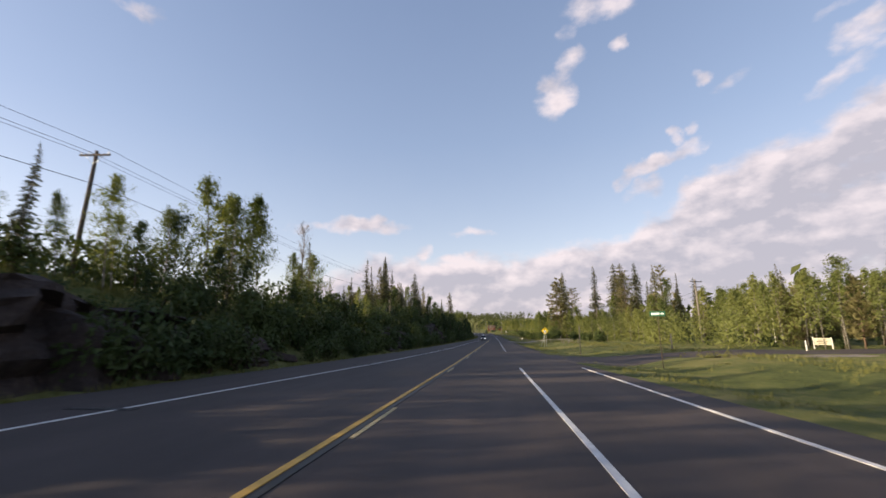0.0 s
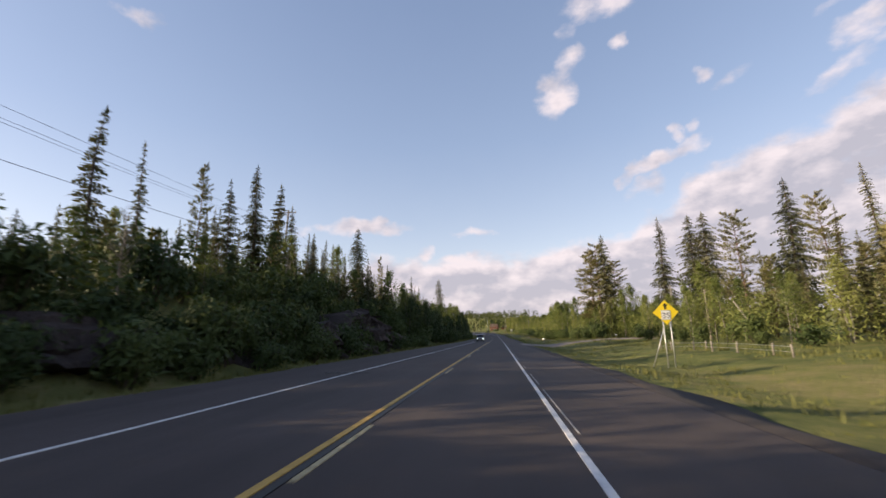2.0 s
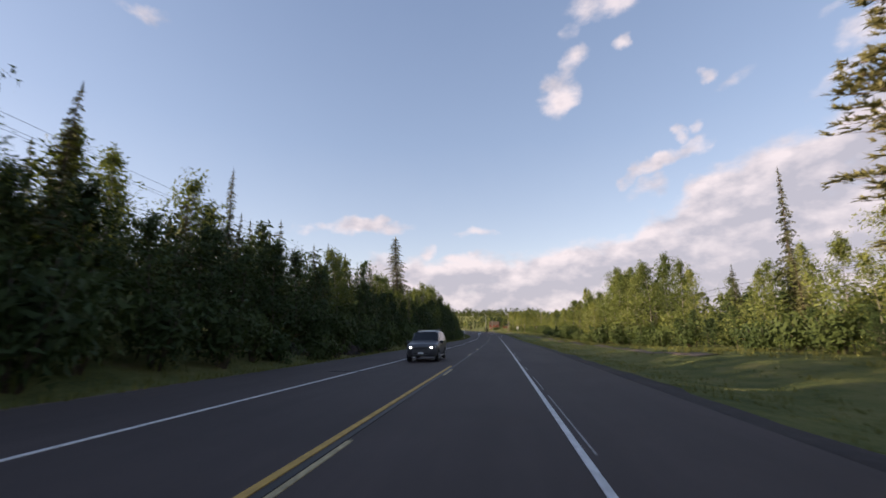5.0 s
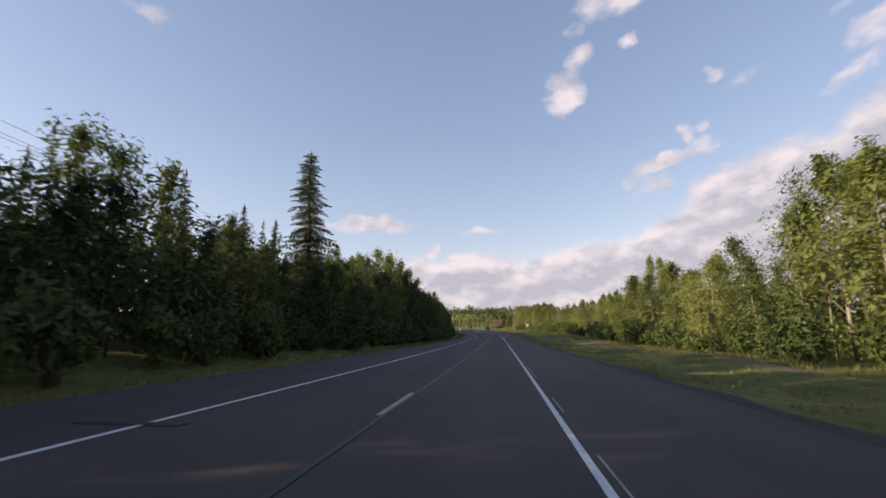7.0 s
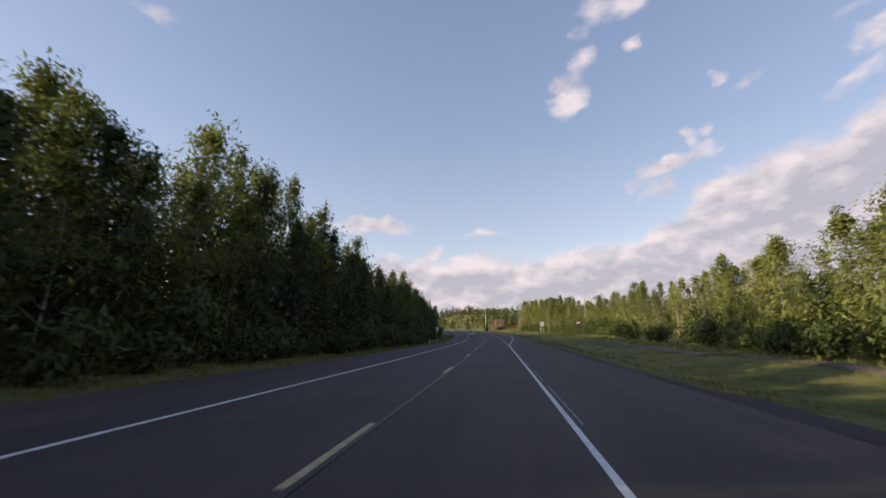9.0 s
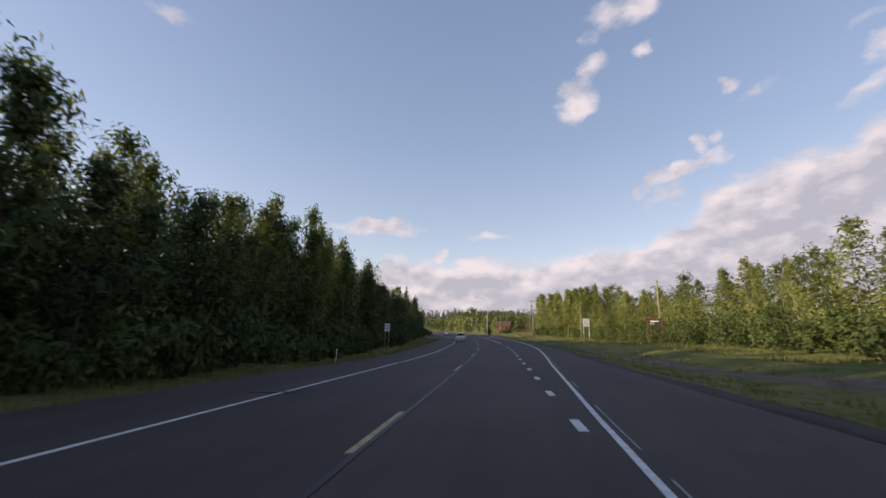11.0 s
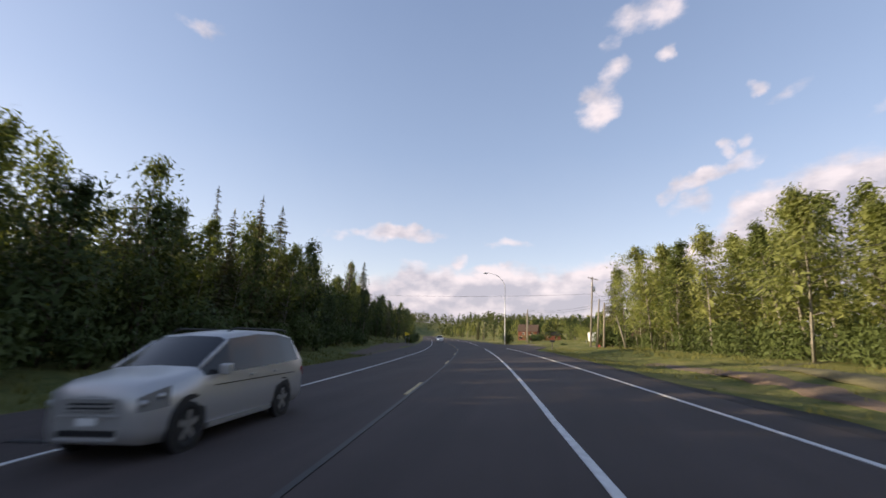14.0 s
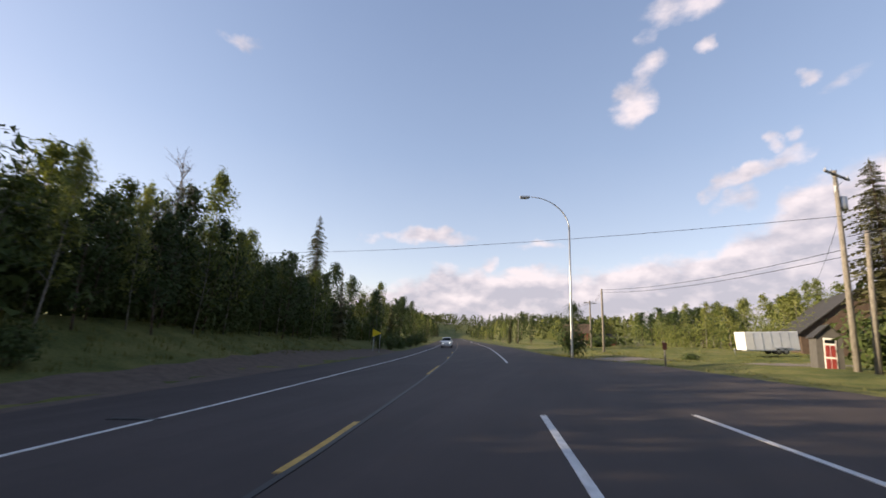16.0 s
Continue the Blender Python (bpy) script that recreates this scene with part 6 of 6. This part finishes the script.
# ============ vehicles ============
def car(name, m, paint, stations, glass, wheels, label, tall, lamps, lit):
    """A body lofted through stations (x from the nose, bottom, belt, top, half width, half roof width); side glass between named stations."""
    top = empty(name, m, label, "car")
    rings = []
    for x, zb, belt, zt, hw, hr in stations:
        half = [(hw * 0.90, zb), (hw, zb + 0.18), (hw * 1.01, (zb + belt) / 2 + 0.1), (hw * 0.985, belt), (hr + (hw - hr) * 0.12, zt - 0.07 if zt - belt > 0.25 else zt - 0.02), (hr * 0.82, zt), (0, zt + 0.025)]
        ring = [(x, y, z) for y, z in half] + [(x, -y, z) for y, z in half[-2::-1]]
        rings.append(ring)
    n = len(rings[0])
    verts = [p for r in rings for p in r]
    body, panes, screen, eyes = [], [], [], []
    for i in range(len(rings) - 1):
        for j in range(n - 1):
            q = (i * n + j, i * n + j + 1, (i + 1) * n + j + 1, (i + 1) * n + j)
            side, roof = j in (3, n - 5), j in (5, n - 7, 4, n - 6)
            if side and i in glass["side"]:
                panes.append(q)
            elif j in (2, n - 4) and i in ((1, 2) if stations[2][0] < 0.3 else (0, 1)):
                eyes.append(q)
            elif roof and i in glass["screen"]:
                screen.append(q)
            else:
                body.append(q)
        body.append((i * n, (i + 1) * n, (i + 1) * n + n - 1, i * n + n - 1))
    body.append(tuple((len(rings) - 1) * n + j for j in range(n)))
    nose = tuple(range(n))
    def piece(name_, faces, mat, lab=""):
        idx = sorted({k for f in faces for k in f})
        at = {k: c for c, k in enumerate(idx)}
        return mesh_object(name_, [verts[k] for k in idx], [tuple(at[k] for k in f) for f in faces], mat, top, lab, True)
    piece("body", body, paint)
    mesh_object("front_bumper", [verts[k] for k in nose], [tuple(range(n))], paint, top)
    for side in (0, 1):
        lamp = piece("headlamp", eyes[side::2], M["headlamp"], "clear headlamp lens wrapped round the corner")
        i = 1 if stations[2][0] < 0.3 else 0
        for k, up in ((i, 0.5), (i + 1, 0.62)):
            a, b = stations[k], stations[k + 1]
            x, y = (a[0] + b[0]) / 2, (a[4] + b[4]) / 2 - 0.012
            low, high = (a[1] + b[1] + a[2] + b[2]) / 4 + 0.1, (a[2] + b[2]) / 2
            bm = bmesh.new()
            bmesh.ops.create_icosphere(bm, subdivisions=2, radius=0.048, matrix=Matrix.Translation((x, y if side == 0 else -y, low + (high - low) * up)))
            part("reflector", bm, M["chrome"], lamp, "bright round lamp reflector", True)
    piece("windscreen", screen, M["window"], "dark tinted windscreen")
    for side in (0, 1):
        half = panes[side::2]
        for f in half:
            piece("side_window", [f], M["window"], "dark side window")
    hw = stations[len(stations) // 2][4]
    i = glass["screen"][0]
    (xa, _, _, za, wa, ra), (xb, _, _, zb, wb, rb) = stations[i], stations[i + 1]
    for y in (-1, 1):
        tube("pillar", [(xa, y * (ra + (wa - ra) * 0.12), za - 0.02), (xb, y * (rb + (wb - rb) * 0.12), zb - 0.07)], [0.032, 0.028], paint, top, 6)
    r = wheels[2]
    for x in wheels[:2]:
        for y in (-hw + 0.10, hw - 0.10):
            wheel(top, x, y, r, 0.22)
            s = 1 if y > 0 else -1
            # no opening is cut: a black disc gives the shade of the wheel well
            v, f = tube_data([(x, y, r + 0.02), (x, (hw + 0.004) * s, r + 0.02)], [r * 1.16, r * 1.16], 22)
            mesh_object("dark_arch_disc", v, f, M["black_plastic"], top)
    for y in (-1, 1):
        z, w = lamps
        if lit:
            slab("headlamp_bulb", top, M["glow"], -0.01, 0.06, y * 0.62 - 0.06, y * 0.62 + 0.06, z - 0.05, z + 0.03)
        bm = box(bmesh.new(), tall[0] - 0.72, tall[0] - 0.58, y * (hw + 0.10) - 0.1, y * (hw + 0.10) + 0.1, 1.02, 1.2, 0.03)
        part("door_mirror", bm, paint, top)
        slab("side_sill", top, M["steel"], wheels[0] + 0.5, wheels[1] - 0.5, y * hw * 0.985 - 0.02, y * hw * 0.985 + 0.02, 0.24, 0.31)
        slab("crease", top, M["black_plastic"], wheels[0] + 0.6, wheels[1] + 0.5, y * hw * 1.0 - 0.012, y * hw * 1.0 + 0.012, 0.86, 0.875)
        for x in (2.55, 3.5):
            slab("door_handle", top, paint, x, x + 0.18, y * hw * 1.0 - 0.025, y * hw * 1.0 + 0.025, 0.93, 0.97, 0.005)
        tube("roof_rail", [(tall[0], y * tall[2], tall[1]), (tall[0] + 0.2, y * tall[2], tall[1] + 0.06), (tall[3] - 0.2, y * tall[2], tall[1] + 0.06), (tall[3], y * tall[2], tall[1])], [0.018] * 4, M["black_plastic"], top, 5)
    z = lamps[0]
    slab("grille", top, M["black_plastic"], -0.01, 0.1, -0.36, 0.36, z - 0.15, z - 0.01, 0.01)
    for k in range(3):
        slab("grille_bar", top, paint, -0.025, -0.005, -0.36, 0.36, z - 0.14 + 0.055 * k, z - 0.115 + 0.055 * k)
    slab("grille_surround", top, paint, -0.03, 0.06, -0.40, 0.40, z + 0.0, z + 0.028, 0.006)
    w = stations[0][4] - 0.06
    zb = stations[0][1]
    slab("air_intake", top, M["black_plastic"], -0.012, 0.1, -w, w, zb + 0.06, zb + 0.145, 0.01)
    slab("bumper_lip", top, paint, -0.035, 0.1, -w, w, zb, zb + 0.045, 0.012)
    slab("bumper_strip", top, paint, -0.03, 0.1, -w, w, zb + 0.30, zb + 0.335, 0.012)
    for y in (-1, 1):
        rear = stations[-2]
        slab("tail_lamp", top, M["door_red"], rear[0] - 0.10, rear[0] + 0.03, y * (rear[4] - 0.02) - 0.03, y * (rear[4] - 0.02) + 0.03, rear[2] - 0.32, rear[2] - 0.14, 0.012, "red tail lamp")
    slab("front_plate", top, M["sign_white"], -0.03, -0.016, -0.16, 0.16, 0.48, 0.58)
    return top


VAN = [(0.0, 0.28, 0.74, 0.83, 0.54, 0.47), (0.05, 0.25, 0.82, 0.92, 0.72, 0.58), (0.16, 0.22, 0.89, 0.99, 0.86, 0.67), (0.42, 0.2, 0.96, 1.06, 0.945, 0.76), (0.85, 0.2, 1.0, 1.11, 0.975, 0.82), (1.15, 0.2, 1.03, 1.17, 0.978, 0.82),
       (1.95, 0.2, 1.05, 1.64, 0.98, 0.74), (2.04, 0.2, 1.05, 1.68, 0.98, 0.73), (2.95, 0.2, 1.07, 1.76, 0.98, 0.72), (3.04, 0.2, 1.07, 1.765, 0.98, 0.72), (3.95, 0.2, 1.10, 1.75, 0.975, 0.71), (4.05, 0.2, 1.10, 1.745, 0.975, 0.71),
       (4.72, 0.22, 1.13, 1.68, 0.96, 0.68), (4.98, 0.26, 1.10, 1.38, 0.94, 0.67), (5.08, 0.34, 0.98, 1.03, 0.89, 0.63)]
SUV = [(0.0, 0.4, 0.78, 0.84, 0.52, 0.45), (0.10, 0.34, 0.92, 0.99, 0.76, 0.62), (0.42, 0.3, 1.0, 1.06, 0.92, 0.76), (1.1, 0.3, 1.06, 1.14, 0.95, 0.8), (1.4, 0.3, 1.08, 1.2, 0.95, 0.8),
       (1.95, 0.3, 1.1, 1.72, 0.95, 0.72), (2.03, 0.3, 1.1, 1.74, 0.95, 0.72), (2.85, 0.3, 1.12, 1.8, 0.95, 0.72), (2.94, 0.3, 1.12, 1.8, 0.95, 0.72), (3.75, 0.3, 1.13, 1.78, 0.95, 0.71), (3.84, 0.3, 1.13, 1.78, 0.95, 0.71),
       (4.5, 0.32, 1.14, 1.7, 0.94, 0.69), (4.68, 0.36, 1.1, 1.35, 0.92, 0.68), (4.75, 0.42, 1.0, 1.05, 0.88, 0.64)]
PANES = {"side": (4, 6, 8, 10), "screen": (4,)}
VAN_PANES = {"side": (5, 6, 7, 8, 9, 10, 11), "screen": (5,)}


def oncoming(s, lat):
    """A pose in the oncoming lane, nose towards the camera."""
    p = on_road(s, lat, 0.0)
    bank_ = math.degrees(math.atan(float(cross_fall(s, 1.0))))
    return pose(p.x, p.y, p.z, 0, 0, heading(s) + 90) @ pose(0, 0, 0, -bank_, 0, 0)


car("minivan", oncoming(347.05, -4.93) @ Matrix.Diagonal((0.84, 0.86, 0.95, 1)), M["silver"], VAN, VAN_PANES, (0.84, 3.95, 0.36), "silver minivan in the oncoming lane", (2.2, 1.74, 0.62, 4.6), (0.80, 0.2), False)
car("sport_utility_car", oncoming(155.0, -4.6), M["dark_car"], SUV, PANES, (0.9, 3.6, 0.37), "grey sport utility car with lit headlamps in the oncoming lane", (2.1, 1.79, 0.62, 4.3), (0.86, 0.2), True)
car("sport_utility_car", oncoming(460.0, -5.4), M["white_car"], SUV, PANES, (0.9, 3.6, 0.37), "pale car with lit headlamps far down the road", (2.1, 1.79, 0.62, 4.3), (0.86, 0.2), True)

# trees kept only as patterns and never planted
for group in STOCK.values():
    for ob in group:
        if id(ob) not in used:
            for c in list(ob.children_recursive):
                bpy.data.objects.remove(c)
            bpy.data.objects.remove(ob)
